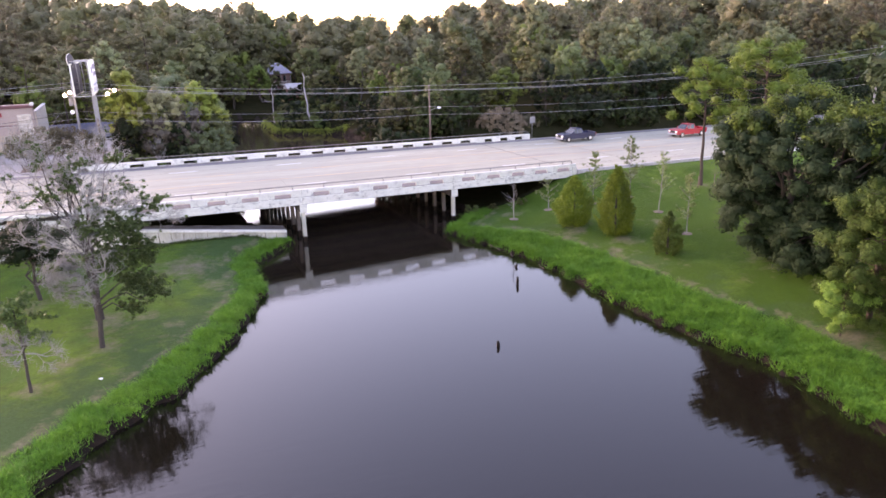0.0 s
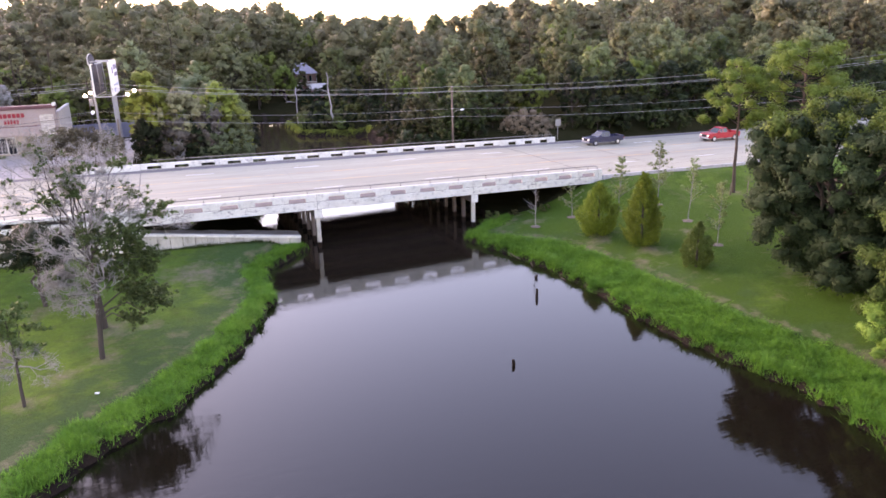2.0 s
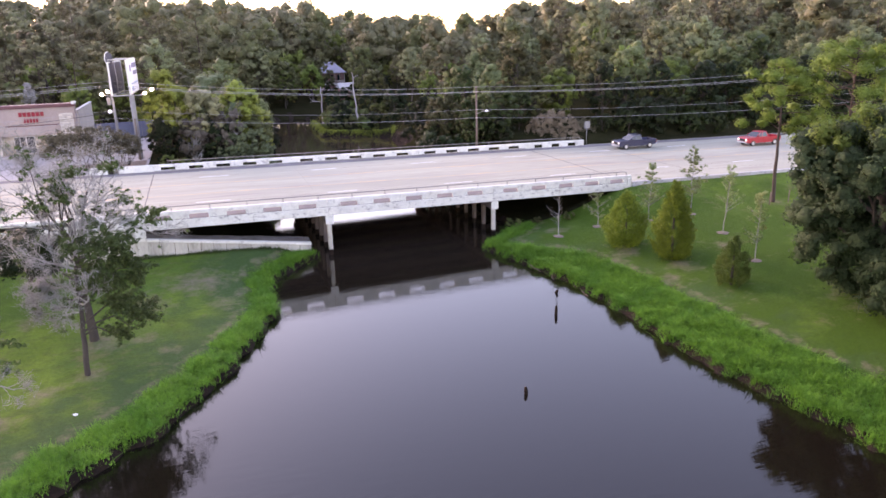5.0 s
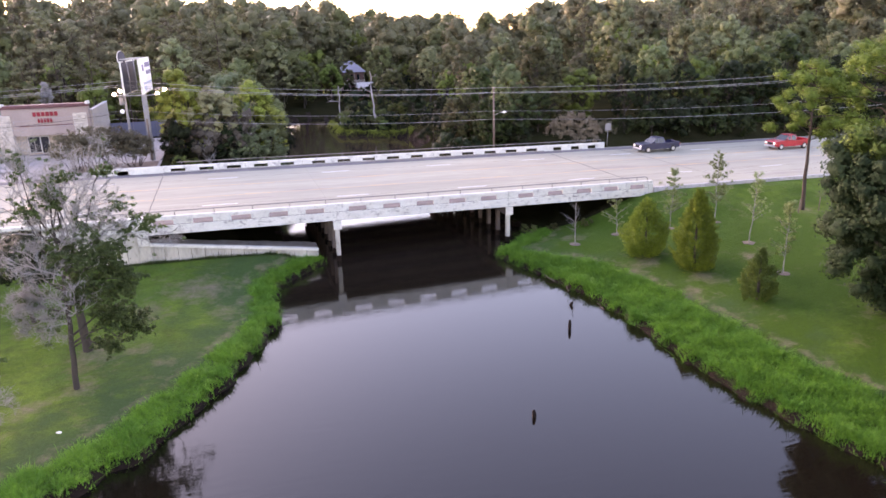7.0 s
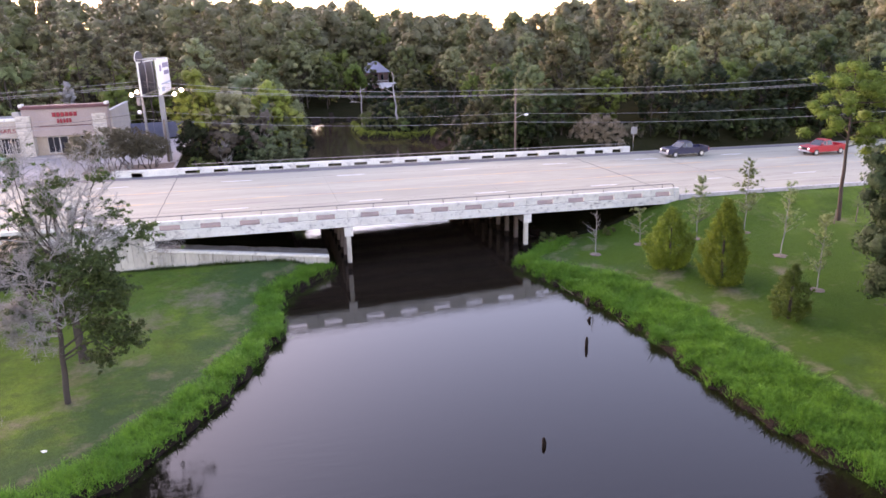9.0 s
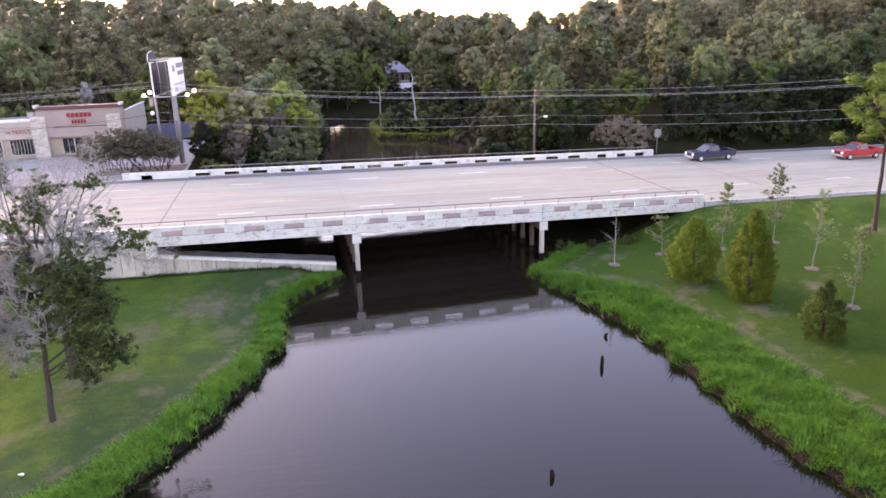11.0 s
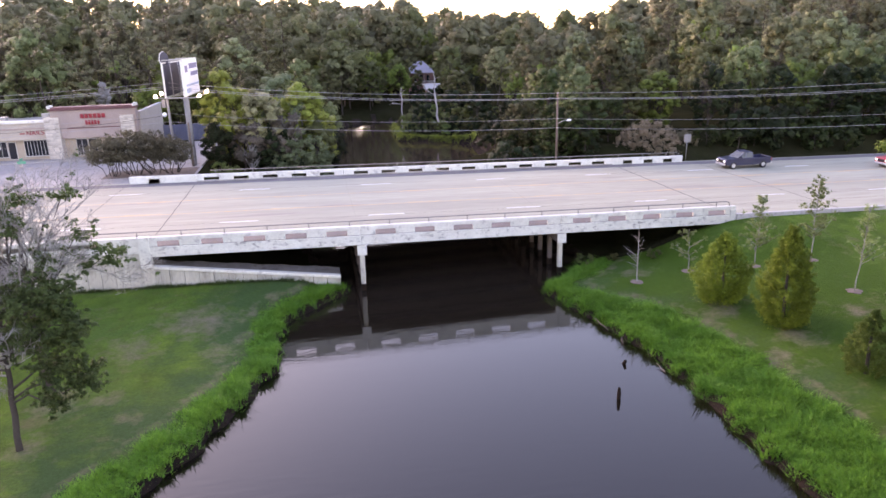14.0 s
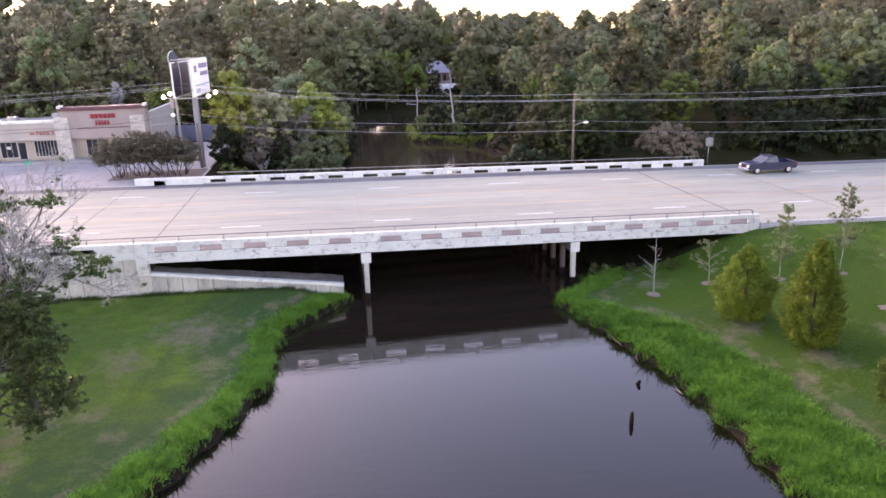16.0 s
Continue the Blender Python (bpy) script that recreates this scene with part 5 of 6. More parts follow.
for x, y, L, a in ((7.2, -11.0, 1.7, 100), (7.6, -13.5, 1.2, 70), (8.0, -17.8, 0.9, 95), (-14.0, -10.5, 1.0, 80)):
    pts = limb_path(rg, (-L / 2, 0, 0.05), (L / 2, 0, 0.22), 5, 0.05)
    st = tagged(tube("branch", pts, [0.04, 0.04, 0.03, 0.02, 0.012], M_POLEW, None, 6), "grey driftwood branch lying at the water's edge", "branch", "driftwood")
    st.matrix_basis = pose(x - 0.25, y, 0.0, 0, 0, a)
bm = bmesh.new()
bmesh.ops.create_icosphere(bm, subdivisions=2, radius=0.085)
for v in bm.verts:
    v.co = Vector((v.co.x * 1.5, v.co.y, v.co.z * 0.6)) * (1 + 0.2 * rg.normal())
bag = tagged(part("litter", bm, plain("white_plastic", (0.8, 0.8, 0.78), 0.5)), "crumpled white plastic bag on the lawn", "litter")
bag.location = (-25.7, -24.4, float(ground_z(-25.7, -24.4)) + 0.08)

# ---- shop, car park and sign ----
M_STUCCO = surface("beige_stucco", (0.50, 0.43, 0.37), (0.44, 0.38, 0.33), 0.5, 7, 0.85, 0.3, 0.01)
M_TAUPE = surface("taupe_stucco", (0.42, 0.33, 0.30), (0.37, 0.29, 0.27), 0.5, 7, 0.85, 0.3, 0.01)
M_MAROON = surface("maroon_trim", (0.16, 0.055, 0.06), (0.12, 0.045, 0.05), 0.8, 8, 0.6, 0.1, 0.005)
M_STONE = surface("pale_ledge_stone", (0.66, 0.60, 0.53), (0.46, 0.40, 0.35), 1.5, 6, 0.85, 0.5, 0.02, vary=0.22)
M_TANW = surface("tan_wall", (0.50, 0.41, 0.33), (0.43, 0.35, 0.28), 0.7, 7, 0.8, 0.2, 0.01)
M_GLASS = plain("dark_window_glass", (0.015, 0.016, 0.02), 0.08)
M_FRAME = plain("light_window_frame", (0.62, 0.60, 0.58), 0.5)
M_RED = surface("red_sign_letters", (0.36, 0.012, 0.03), (0.3, 0.012, 0.025), 2, 9, 0.4, 0.05)
M_ROOF = surface("shop_roof_membrane", (0.55, 0.53, 0.52), (0.45, 0.44, 0.43), 0.3, 4, 0.8, 0.1)
M_SIGN = plain("lit_sign_face", (0.80, 0.80, 0.86), 0.4, 0.0, 0.03)
M_DKBLUE = surface("dark_blue_metal", (0.03, 0.03, 0.06), (0.02, 0.02, 0.045), 1, 8, 0.5, 0.05)
M_INK = plain("purple_grey_print", (0.22, 0.18, 0.3), 0.5)
M_BLUEBAR = plain("pale_blue_print", (0.35, 0.45, 0.62), 0.5)
M_LAMP = plain("flood_lamp_glow", (1.0, 0.95, 0.85), 0.3, 0.0, 5.0)
M_BLUEF = surface("blue_grey_fence", (0.16, 0.17, 0.24), (0.13, 0.14, 0.2), 0.6, 8, 0.7, 0.2, 0.01)
M_WIRE = plain("grey_cable", (0.30, 0.29, 0.30), 0.6)
M_BLACKW = plain("black_cable", (0.03, 0.03, 0.03), 0.6)
M_GREEN = plain("green_sign_plate", (0.02, 0.30, 0.2), 0.4)

lot = tagged(part("car_park", box(-95, -24.6, 25.55, 62, 3.9, 4.26), M_LOT), "pale worn concrete car park beside the road", "car park", kind="structure")
part("kerb", box(-35.5, -30.3, 27.0, 27.25, 4.2, 4.4), M_GREYC, lot)
part("planting_bed", box(-35.0, -24.9, 32.4, 37.2, 4.2, 4.31), M_MULCH, lot, "soil bed under the shrubs")
part("lot_kerb", box(-24.8, -24.6, 38, 62, 4.2, 4.42), M_GREYC, lot)
for x in (-42, -52, -62, -72):
    part("joint", box(x, x + 0.06, 26, 48, 4.2, 4.264), M_JOINT, lot)
for y in (33, 40):
    part("joint", box(-94, -25, y, y + 0.06, 4.2, 4.265), M_JOINT, lot)

shop = thing("shop", (0, 0, 0), "beige stucco strip shop with stone pillars and maroon cornice", "building")
part("walk", box(-70, -33.8, 47.6, 50.0, 4.1, 4.42), M_LOT, shop, "raised concrete walk", 0.03)
part("body", box(-70, -34.0, 50.9, 66, 4.2, 8.6), M_STUCCO, shop, "beige stucco walls", 0.03)
part("roof", box(-69.7, -34.3, 51.2, 65.7, 8.6, 8.66), M_GREYC, shop, "grey gravelled flat roof")
part("side_parapet", box(-34.3, -34.0, 50.95, 65.9, 8.6, 10.0), M_STUCCO, shop)
part("side_coping", box(-34.38, -33.92, 50.95, 66, 10.0, 10.12), M_ROOF, shop)
# low wing with a sign band over a recessed shop front
part("fascia", box(-70, -45.6, 49.6, 50.9, 7.05, 9.25), M_STUCCO, shop, "beige sign band", 0.03)
part("band", box(-70, -45.6, 49.52, 49.6, 8.45, 8.62), M_TAUPE, shop)
part("coping", box(-70, -45.6, 49.45, 50.95, 9.25, 9.55), M_WHITE, shop, "white metal coping", 0.02)
part("roof_unit", box(-52.6, -51.4, 52.5, 53.6, 8.66, 9.9), M_STEEL, shop, "", 0.04)
part("roof_unit", box(-46.8, -45.9, 52.2, 53.2, 8.66, 10.2), M_STEEL, shop, "", 0.04)
# tower
part("tower", box(-44.9, -34.2, 49.6, 51.0, 7.0, 10.7), M_TAUPE, shop, "taupe stucco tower", 0.03)
part("tower_band", box(-43.0, -36.4, 49.54, 49.6, 8.3, 8.42), M_MAROON, shop)
part("cornice", box(-45.05, -34.05, 49.35, 51.2, 10.7, 11.15), M_MAROON, shop, "maroon cornice", 0.04)
for x in (-45.15, -34.55):
    part("cornice_cap", box(x + 0.1, x + 0.55, 49.25, 50.6, 11.0, 11.38), M_WHITE, shop, "pale raised cornice end", 0.05)
# stone pillars of stacked ledge blocks
rng = np.random.default_rng(3)
block = {}
for w in (0.45, 0.6, 0.8):
    bm = box(-w / 2, w / 2, -0.06, 0.06, -0.13, 0.13)
    bmesh.ops.bevel(bm, geom=bm.edges[:], offset=0.02, segments=1, affect="EDGES")
    me = bpy.data.meshes.new("stone")
    bm.to_mesh(me)
    bm.free()
    me.materials.append(M_STONE)
    block[w] = me
for x0, x1 in ((-45.65, -43.85), (-36.2, -34.45)):
    pillar = part("pillar", box(x0 + 0.04, x1 - 0.04, 49.3, 50.85, 4.3, 9.85), M_STONE, shop, "pillar faced with pale ledge stone")
    z = 4.46
    while z < 9.8:
        x = x0
        while x < x1 - 0.2:
            w = float(rng.choice([0.45, 0.6, 0.8]))
            if x + w > x1 + 0.05:
                w = 0.45
            s = new("stone", block[w])
            s.parent = pillar
            s.location = (min(x + w / 2, x1 - w / 2), 49.27 - rng.uniform(0, 0.05), z)
            x += w
        z += 0.27
# recessed fronts: tan walls with doors and windows
part("front_wall", box(-70, -45.6, 50.6, 50.88, 4.4, 7.05), M_TANW, shop)
part("front_wall", box(-43.9, -36.2, 50.6, 50.88, 4.4, 7.0), M_TANW, shop)


def glazing(x0, x1, z0, z1, bars, name):
    w = part(name, box(x0, x1, 50.5, 50.58, z0, z1), M_FRAME, shop, "pale metal frame")
    n = max(1, bars)
    for k in range(n):
        a, c = x0 + 0.06 + (x1 - x0 - 0.06) * k / n, x0 + (x1 - x0 - 0.06) * (k + 1) / n
        part("pane", box(a, c, 50.46, 50.495, z0 + 0.08, z1 - 0.08), M_GLASS, w, "dark glass")
    return w


for x0, x1, z0, z1, nb, nm in ((-49.0, -45.7, 4.75, 6.95, 8, "window"), (-51.0, -50.0, 4.45, 6.8, 1, "door"), (-53.2, -51.1, 4.75, 6.9, 3, "window"),
                               (-58, -55, 4.75, 6.9, 4, "window"), (-62, -59.5, 4.75, 6.9, 3, "window"), (-66, -64.9, 4.45, 6.8, 1, "door"),
                               (-42.5, -41.0, 4.6, 6.85, 2, "window"), (-40.95, -39.9, 4.45, 6.85, 1, "door"), (-38.4, -36.5, 4.7, 6.85, 2, "window")):
    glazing(x0, x1, z0, z1, nb, nm)
part("poster", box(-52.4, -51.9, 50.43, 50.455, 5.9, 6.3), M_WHITE, shop, "small white notice in the window")
# sign letters: bars where they cannot be read
for z, x0, x1, n in ((9.9, -41.2, -38.0, 6), (9.05, -40.7, -38.8, 5)):
    w = (x1 - x0) / n
    for k in range(n):
        part("sign_bar", box(x0 + w * k + 0.05, x0 + w * (k + 1) - 0.06, 49.42, 49.59, z - 0.28, z + 0.28), M_RED, shop, "red sign letter as a bar", 0.03)


def lettering(name, text, size, mat, m, parent, label=""):
    c = bpy.data.curves.new(name, "FONT")
    c.body, c.size, c.extrude, c.align_x, c.align_y = text, size, 0.04, "CENTER", "CENTER"
    c.materials.append(mat)
    ob = new(name, c)
    ob.matrix_world = m
    me = bpy.data.meshes.new_from_object(ob.evaluated_get(bpy.context.evaluated_depsgraph_get()))
    bpy.data.objects.remove(ob)
    me.materials.clear()
    me.materials.append(mat)
    ob = new(name, me)
    ob.parent = parent
    ob.matrix_basis = m
    return tagged(ob, label)


lettering("letters", "NAILS", 0.85, M_RED, pose(-47.0, 49.5, 7.95, 90, 0, 0), shop, "red shop lettering")
part("sign_bar", box(-48.9, -48.3, 49.5, 49.6, 7.85, 8.0), M_RED, shop)

# fence and trees' edge behind the yard
fence = thing("fence", (0, 0, 0), "tall blue-grey panel fence behind the shop yard", "fence")
for k in range(6):
    part("fence_panel", box(-34.0 + 1.75 * k, -32.28 + 1.75 * k, 65.2, 65.3, 4.1, 6.6), M_BLUEF, fence)
for k in range(7):
    part("post", box(-34.06 + 1.75 * k, -33.94 + 1.75 * k, 65.31, 65.43, 4.0, 6.7), M_GREYC, fence)

# pylon sign with two faces, and its flood lamps
pylon = thing("pylon_sign", (-25.8, 39.5, 4.2), "tall two-sided shop sign on a grey steel column with flood lamps", "sign")


def slab(p, q, z0, z1, thick, mat, name, label=""):
    p, q = Vector(p), Vector(q)
    d = (q - p).normalized()
    n = Vector((-d.y, d.x)) * thick / 2
    return part(name, prism([tuple(p - n), tuple(q - n), tuple(q + n), tuple(p + n)], "z", z0, z1), mat, pylon, label)


E0, E1, W0, W1 = (0.0, -1.0), (0.3, 8.8), (-2.15, -1.0), (-1.5, 8.5)
slab(E0, E1, 8.4, 12.8, 0.25, M_WHITE, "cabinet", "white sign cabinet")
slab((0.145, -0.9), (0.435, 8.7), 8.55, 12.65, 0.02, M_SIGN, "face", "lit white sign face")
slab(W0, W1, 8.4, 12.35, 0.12, M_DKBLUE, "back_panel", "dark back of the other sign face")
for z in (8.4, 12.35):
    slab((-2.15, -1.02), (-1.5, 8.6), z, z + 0.14, 0.2, M_WHITE, "frame_bar")
part("frame_bar", box(-2.25, -2.05, -1.1, -0.96, 8.4, 12.5), M_WHITE, pylon)
for x, y in ((-1.55, 0.6), (-1.0, 3.0), (-0.5, 5.6)):
    tube("strut", [(x, y, 8.4), (x + 0.08, y, 10.4), (x, y, 12.6)], 0.06, M_STEEL, pylon, 6)
for y in (-1.0, 3.5, 8.3):
    part("cross_bar", box(-2.1, 0.1, y - 0.05, y + 0.05, 8.3, 8.42), M_STEEL, pylon)
    part("cross_bar", box(-2.1, 0.1, y - 0.05, y + 0.05, 12.7, 12.8), M_STEEL, pylon)
for z0, z1, a, c, mt in ((11.6, 12.2, 3.0, 8.2, M_INK), (10.7, 11.2, 3.6, 8.2, M_INK), (11.2, 12.0, 0.2, 1.8, M_INK), (9.55, 9.75, 0.0, 8.4, M_BLUEBAR), (8.75, 9.3, 0.0, 2.6, M_BLUEBAR)):
    slab((0.195 + 0.0302 * a, a), (0.195 + 0.0302 * c, c), z0, z1, 0.02, mt, "print_bar")
bm = bmesh.new()
bmesh.ops.create_cone(bm, cap_ends=True, segments=28, radius1=1.0, radius2=1.0, depth=0.2)
bmesh.ops.scale(bm, verts=bm.verts[:], vec=(1.0, 0.8, 1))
ov = part("oval_topper", bm, M_DKBLUE, pylon, "dark blue oval topper with a pale rim")
ov.matrix_basis = pose(-2.1, 0.4, 12.9, 90, 0, 72)
v, q = tube_np([(math.cos(a), 0.8 * math.sin(a), 0) for a in np.linspace(0, 6.29, 30)], [0.06] * 30, 6)
rim = attach("rim", mesh_of("rim", v, q, [M_WHITE], smooth=True), ov)
for y, s in ((-0.6, 0.6),):
    part("column", box(0.05 - s / 2, 0.05 + s / 2, y - s / 2, y + s / 2, 0, 8.4), M_GREYP, pylon, "grey painted steel column", 0.03)
lamps = []
for x, y, z in ((2.6, -1.2, 8.95), (1.7, -0.9, 8.5), (-3.3, -1.3, 8.6), (-2.7, -0.6, 8.9)):
    tube("lamp_arm", [(-0.9, y + 0.6, 8.25), (x * 0.6, y + 0.2, 8.3), (x, y, z - 0.1)], 0.05, M_STEEL, pylon, 6)
    bm = bmesh.new()
    bmesh.ops.create_icosphere(bm, subdivisions=2, radius=0.21)
    lm = part("flood_lamp", bm, M_LAMP, pylon, "glowing white flood lamp", smooth=True)
    lm.location = (x, y, z)

# ---- poles and cables ----
def pole(x, y, z0, z1, r, mat, label, lean=(0, 0), arms=()):
    p = thing("utility_pole", (x, y, z0), label, "utility pole", "utility poles")
    h = z1 - z0
    tube("shaft", [(0, 0, -0.6), (lean[0] * 0.5, lean[1] * 0.5, h / 2), (lean[0], lean[1], h)], [r, r * 0.88, r * 0.72], mat, p)
    for z in arms:
        part("cross_arm", box(lean[0] - 0.06, lean[0] + 0.06, -0.9, 0.9, z - z0 - 0.06, z - z0 + 0.06), M_POLEW, p)
    return p


p1 = pole(17.85, 28.8, 3.6, 12.2, 0.16, M_POLEW, "brown wooden utility pole with a street lamp behind the bridge", (0.0, 0.0), ())
tube("lamp_arm", [(0.1, 0, 4.9), (0.7, -0.3, 5.25), (1.1, -0.45, 5.3)], 0.035, M_STEEL, p1, 6)
bm = bmesh.new()
bmesh.ops.create_icosphere(bm, subdivisions=2, radius=0.25)
bmesh.ops.scale(bm, verts=bm.verts[:], vec=(1.3, 0.8, 0.55))
lh = part("lamp_head", bm, plain("pale_lamp_head", (0.8, 0.8, 0.82), 0.4), p1, "pale street lamp head", smooth=True)
lh.location = (1.3, -0.5, 5.3)
for z in (8.5, 7.85, 5.5, 4.4):
    part("insulator", box(-0.1, 0.1, -0.28, 0.05, z - 0.06, z + 0.06), M_GREYC, p1)
p2 = pole(-28.1, 40.2, 4.2, 14.6, 0.19, M_GREYP, "grey utility pole with a transformer beside the pylon sign", (-0.1, 0), ())
bm = bmesh.new()
bmesh.ops.create_cone(bm, cap_ends=True, segments=16, radius1=0.28, radius2=0.28, depth=0.95)
tr = part("transformer", bm, M_GREYP, p2, "pale grey transformer can", 0.03)
tr.location = (-0.5, -0.1, 7.6)
bm = bmesh.new()
bmesh.ops.create_icosphere(bm, subdivisions=2, radius=0.28)
tr = part("lamp_head", bm, bpy.data.materials["pale_lamp_head"], p2, "round pale lamp head", smooth=True)
tr.location = (-0.55, -0.35, 6.3)
pole(90, 12, 3.0, 15.4, 0.18, M_GREYP, "grey utility pole far along the road", (0, 0), (14.6,))
pole(-25.75, 38.2, 4.2, 9.6, 0.13, M_POLEW, "short dark wooden pole beside the sign column")


def cable(a, b, sag, r=0.016, mat=M_WIRE):
    pts = [(a[0] + (b[0] - a[0]) * k, a[1] + (b[1] - a[1]) * k, a[2] + (b[2] - a[2]) * k - 4 * sag * k * (1 - k)) for k in np.linspace(0, 1, 24)]
    c = tube("cable", pts, r * 0.7, mat, None, 5)
    return tagged(c, "overhead cable strung between utility poles", "cable", "overhead cables")


P1, P2 = (17.85, 28.75), (-28.2, 40.1)
for z1, z2, z3, off, r in ((12.1, 14.3, 15.2, 0, 0.03), (11.5, 13.8, 14.3, 0.1, 0.035), (11.4, 13.6, 14.1, -0.2, 0.03), (9.1, 10.6, 10.9, 0, 0.022), (8.0, 9.6, 9.6, 0, 0.03)):
    cable((*P1, z1), (P2[0], P2[1] + off, z2), 0.7, r)
    cable((*P1, z1), (90, 12 + off * 3, z3), 1.2, r)
    cable((P2[0], P2[1] + off, z2), (-95, 34 + off, z2 - 0.6), 0.8, r)
cable((-28.2, 40.2, 10.4), (-70, 49, 8.6), 0.9, 0.035, M_BLACKW)

# road signs
rs = thing("road_sign", (33.6, 26.4, 3.6), "grey-backed road sign on a thin steel post", "road sign")
tube("post", [(0, 0, -0.3), (0.05, 0, 3.2)], 0.04, M_STEEL, rs, 6)
part("plate", box(-0.42, 0.5, -0.06, -0.03, 2.2, 3.15), M_GREYP, rs, "grey plate seen from the back", 0.01)
ss = thing("street_sign", (-42.7, 31.9, 4.26), "small green street sign on a thin post", "street sign")
tube("post", [(0, 0, -0.1), (0, 0, 2.5)], 0.035, M_STEEL, ss, 6)
part("plate", box(-0.45, 0.45, -0.03, 0.0, 2.3, 2.6), M_GREEN, ss, "green name plate")
part("plate", box(-0.02, 0.02, -0.4, 0.4, 2.62, 2.9), M_GREEN, ss, "green name plate")

# house on the slope behind the river
M_HROOF = surface("grey_lavender_roof", (0.36, 0.35, 0.42), (0.30, 0.29, 0.35), 0.5, 5, 0.6, 0.1)
M_BRICKR = surface("dark_red_brick", (0.26, 0.15, 0.14), (0.19, 0.11, 0.10), 0.6, 6, 0.85, 0.2)
house = thing("house", (21.2, 149, float(ground_z(20.5, 149)) - 1.3), "two-storey house with a pale grey hip roof and a porch", "house")
house.scale = (0.72, 0.72, 0.95)
part("wall", box(-6, 4.0, 0.9, 9, -1, 6.2), M_BRICKR, house, "dark red brick walls")
bm = bmesh.new()
rv = [bm.verts.new(p) for p in ((-7, -0.6, 6.0), (5, -0.6, 6.0), (5, 10, 6.0), (-7, 10, 6.0), (-3, 4.5, 9.2), (0.5, 4.5, 9.2))]
for f in ((0, 1, 5, 4), (1, 2, 5), (2, 3, 4, 5), (3, 0, 4), (3, 2, 1, 0)):
    bm.faces.new([rv[k] for k in f])
part("roof", bm, M_HROOF, house, "pale grey hip roof")
part("porch_floor", box(-6, 4.2, -0.3, 1.5, 2.4, 2.7), M_WHITE, house)
for x in np.linspace(-5.8, 4.0, 6):
    part("porch_post", box(x - 0.07, x + 0.07, -0.25, -0.1, -1, 6.0), M_GREYC, house)
part("porch_rail", box(-6, 4.2, -0.22, -0.12, 3.5, 3.62), M_WHITE, house)
for x in np.arange(-5.9, 4.1, 0.35):
    part("baluster", box(x, x + 0.08, -0.2, -0.13, 2.7, 3.5), M_WHITE, house)
for x in (-4, -1.5, 1.2):
    part("window", box(x, x + 1.2, 0.82, 0.9, 3.6, 5.3), M_GLASS, house)
shed = thing("shed", (20.9, 128, 3.6), "small outbuilding with a white metal roof", "shed")
part("wall", box(-2.5, 2.5, -2, 2, -2.5, 2.6), M_BRICKR, shed)
part("roof", prism([(-2.5, 2.6), (2.5, 2.6), (0, 3.9)], "x", -3, 3), M_ROOF, shed, "white metal roof")

M_SNAG = surface("bleached_dead_wood", (0.46, 0.42, 0.40), (0.34, 0.30, 0.28), 1, 8, 0.9, 0.4, 0.01, stretch=(1, 1, 0.2))
# bare trunks standing by the river bend
for x, y, h, r, ln in ((7.0, 90.0, 8.2, 0.16, 0.1), (13.2, 84.0, 10.6, 0.22, -0.6)):
    snag = thing("dead_trunk", (x, y, float(ground_z(x, y))), "grey dead tree trunk standing on the river bank", "dead tree", "dead trunks")
    rg = np.random.default_rng(int(x))
    o2, t2 = [tube_np(limb_path(rg, (0, 0, -0.3), (ln, 0, h), 9, 0.011), np.linspace(r, r * 0.45, 9) * rg.uniform(0.8, 1.2, 9), 7)], []
    bare_limbs(rg, (ln * 0.55, 0, h * 0.6), (-0.8, 0.1, 0.35), 2.2, 0.06, 1, o2, t2)
    bare_limbs(rg, (ln * 0.85, 0, h * 0.86), (0.6, 0.1, 0.7), 1.0, 0.05, 1, o2, t2)
    attach("trunk", mesh_of("trunk", *joined([o[:2] for o in o2]), [M_SNAG], smooth=True), snag)

# ---- vehicles on the far stretch of road ----
M_TYRE = plain("tyre_rubber", (0.02, 0.02, 0.02), 0.8)
M_RIM = plain("alloy_rim", (0.5, 0.5, 0.52), 0.35, 0.8)
M_CARGLASS = plain("car_glass", (0.02, 0.022, 0.026), 0.05)
M_HEAD = plain("headlight_lens", (0.9, 0.9, 0.86), 0.15, 0.0, 0.15)
M_TAIL = plain("tail_light", (0.45, 0.02, 0.02), 0.25)


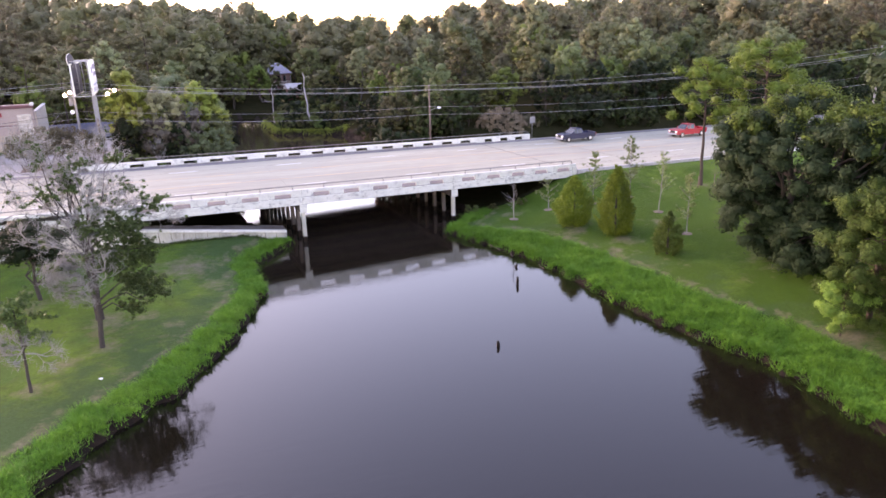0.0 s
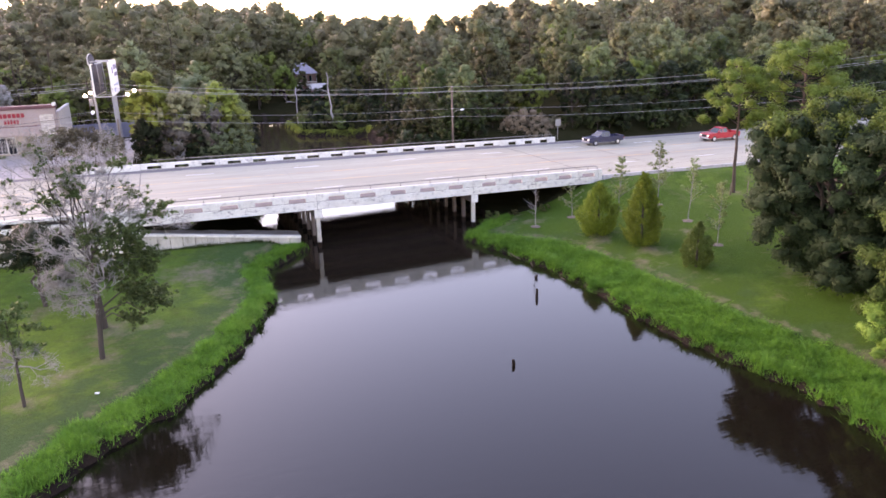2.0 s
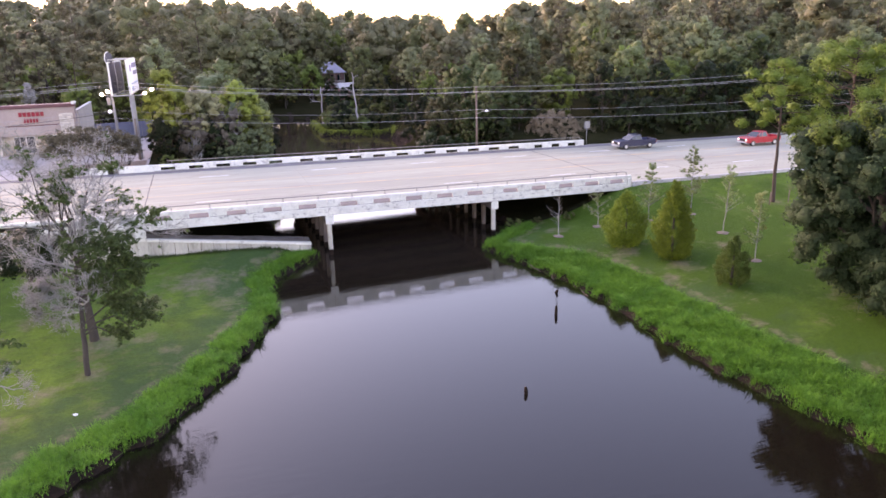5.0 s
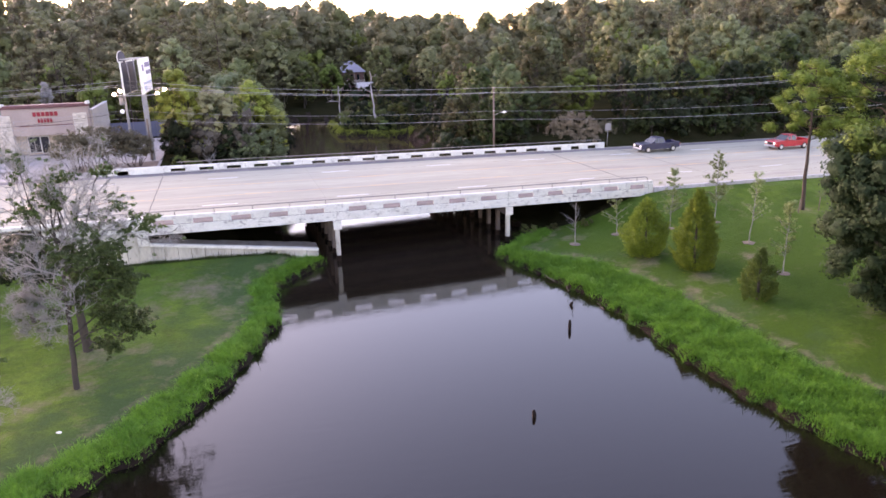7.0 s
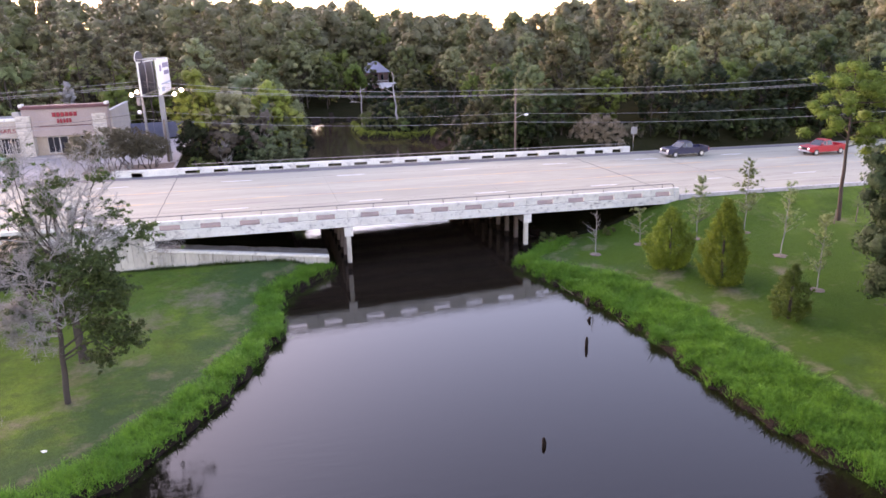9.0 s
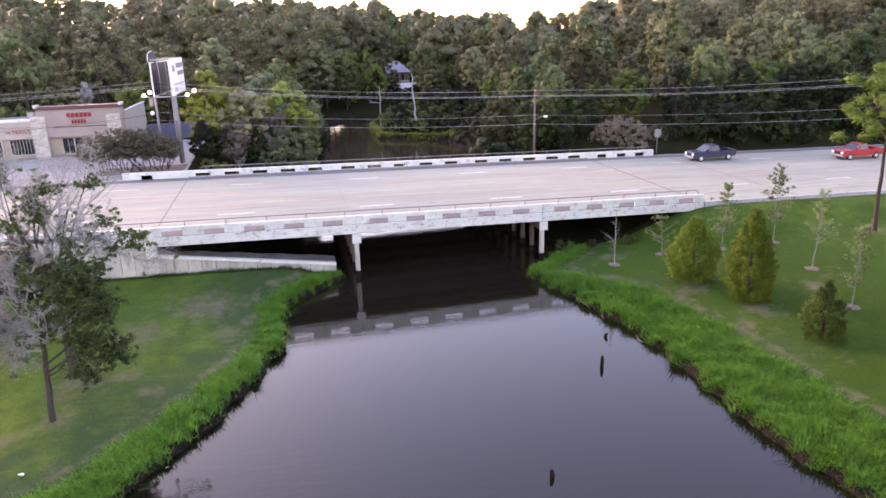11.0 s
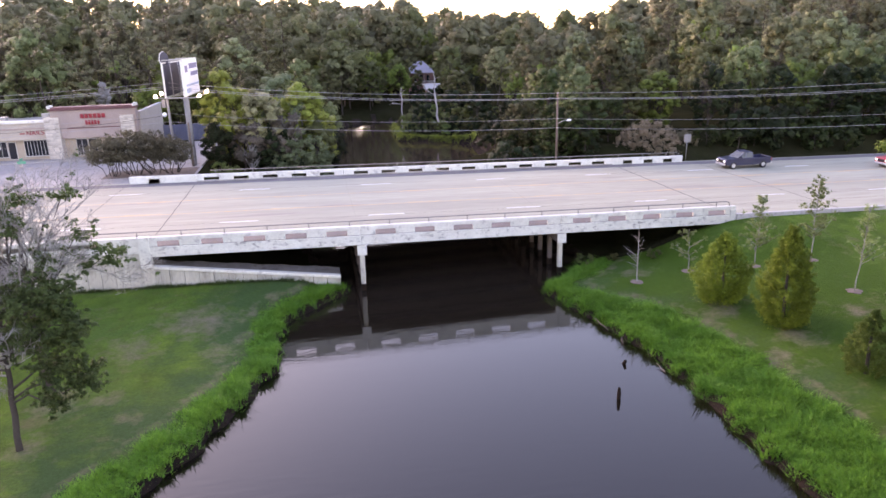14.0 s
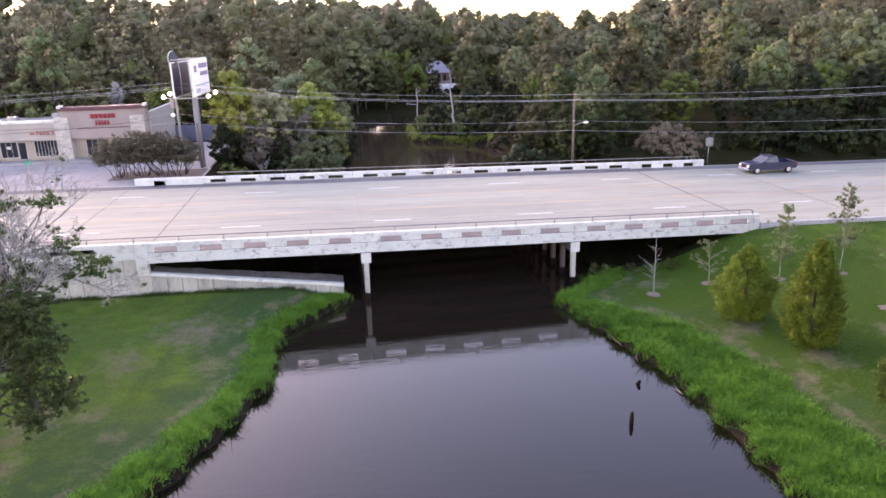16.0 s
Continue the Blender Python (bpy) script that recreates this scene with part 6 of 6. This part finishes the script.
def pickup(at, turn, paint, label):
    """A four-door pickup truck, nose towards +x."""
    car = thing("pickup_truck", at, label, "pickup truck", "vehicles on the road", turn=turn)
    w = 0.98
    body = prism([(-2.85, 0.5), (-1.9, 0.42), (2.0, 0.42), (2.85, 0.5), (2.9, 0.95), (2.7, 1.14), (1.35, 1.22), (-0.62, 1.22), (-0.62, 0.82), (-2.72, 0.82), (-2.72, 1.2), (-2.85, 1.2)], "y", -w, w)
    part("body", body, paint, car, "glossy painted body", 0.05)
    for s in (-1, 1):
        part("bed_side", box(-2.72, -0.62, s * w - 0.09 if s > 0 else -w, w if s > 0 else -w + 0.09, 0.8, 1.2), paint, car, "", 0.02)
    bm = bmesh.new()
    lo = [bm.verts.new(p) for p in ((1.38, -0.9, 1.22), (1.38, 0.9, 1.22), (-0.6, 0.9, 1.22), (-0.6, -0.9, 1.22))]
    hi = [bm.verts.new(p) for p in ((0.55, -0.74, 1.82), (0.55, 0.74, 1.82), (-0.42, 0.76, 1.82), (-0.42, -0.76, 1.82))]
    for k in range(4):
        bm.faces.new((lo[k], lo[(k + 1) % 4], hi[(k + 1) % 4], hi[k]))
    bm.faces.new(hi)
    bm.faces.new(lo[::-1])
    cab = part("cab", bm, M_CARGLASS, car, "dark cab windows")
    part("roof", box(-0.46, 0.6, -0.78, 0.78, 1.8, 1.88), paint, car, "", 0.03)
    for s in (-1, 1):
        for xa, xb, xc, xd in ((1.36, 1.26, 0.47, 0.57), (0.42, 0.32, 0.22, 0.32), (-0.5, -0.6, -0.5, -0.4)):
            pil = prism([(xa, 1.22), (xb, 1.22), (xc, 1.82), (xd, 1.82)], "y", 0, 0.05)
            for v in pil.verts:
                f = (v.co.z - 1.22) / 0.6
                v.co.y = s * (0.9 - 0.15 * f + (0.02 if v.co.y > 0.02 else -0.02))
            part("pillar", pil, paint, car)
        part("headlight", box(2.72, 2.9, s * 0.72 - 0.18, s * 0.72 + 0.18, 0.78, 1.0), M_HEAD, car, "clear headlight", 0.02)
        part("tail_light", box(-2.88, -2.8, s * 0.86 - 0.1, s * 0.86 + 0.1, 0.72, 1.12), M_TAIL, car, "red tail light", 0.01)
        part("mirror", box(0.95, 1.08, s * 1.05 - 0.1, s * 1.05 + 0.1, 1.22, 1.42), paint, car, "", 0.03)
        for x in (-1.85, 1.85):
            wheel = thing("wheel")
            wheel.parent = car
            wheel.matrix_basis = pose(x, s * 0.86, 0.4, 90, 0, 0)
            for nm, r0, dep, mt in (("tyre", 0.4, 0.28, M_TYRE), ("rim", 0.25, 0.3, M_RIM)):
                bm = bmesh.new()
                bmesh.ops.create_cone(bm, cap_ends=True, segments=24, radius1=r0, radius2=r0, depth=dep)
                part(nm, bm, mt, wheel, "", 0.03)
    part("bumper", box(2.8, 3.0, -0.9, 0.9, 0.42, 0.66), M_RIM, car, "chrome bumper", 0.04)
    part("bumper", box(-3.0, -2.82, -0.9, 0.9, 0.45, 0.66), M_RIM, car, "chrome bumper", 0.04)
    part("grille", box(2.86, 2.93, -0.48, 0.48, 0.72, 1.02), M_TYRE, car, "dark grille")
    return car


def paint(name, c):
    m = plain(name, c, 0.32)
    m.node_tree.nodes["Principled BSDF"].inputs["Coat Weight"].default_value = 0.25
    return m


pickup((55.1, 16.6, float(road_z(55.1))), 180, paint("red_car_paint", (0.42, 0.012, 0.02)), "red four-door pickup truck driving along the road")
pickup((37.4, 20.3, float(road_z(37.4))), 180, paint("navy_car_paint", (0.012, 0.016, 0.05)), "dark navy pickup truck in the far lane")
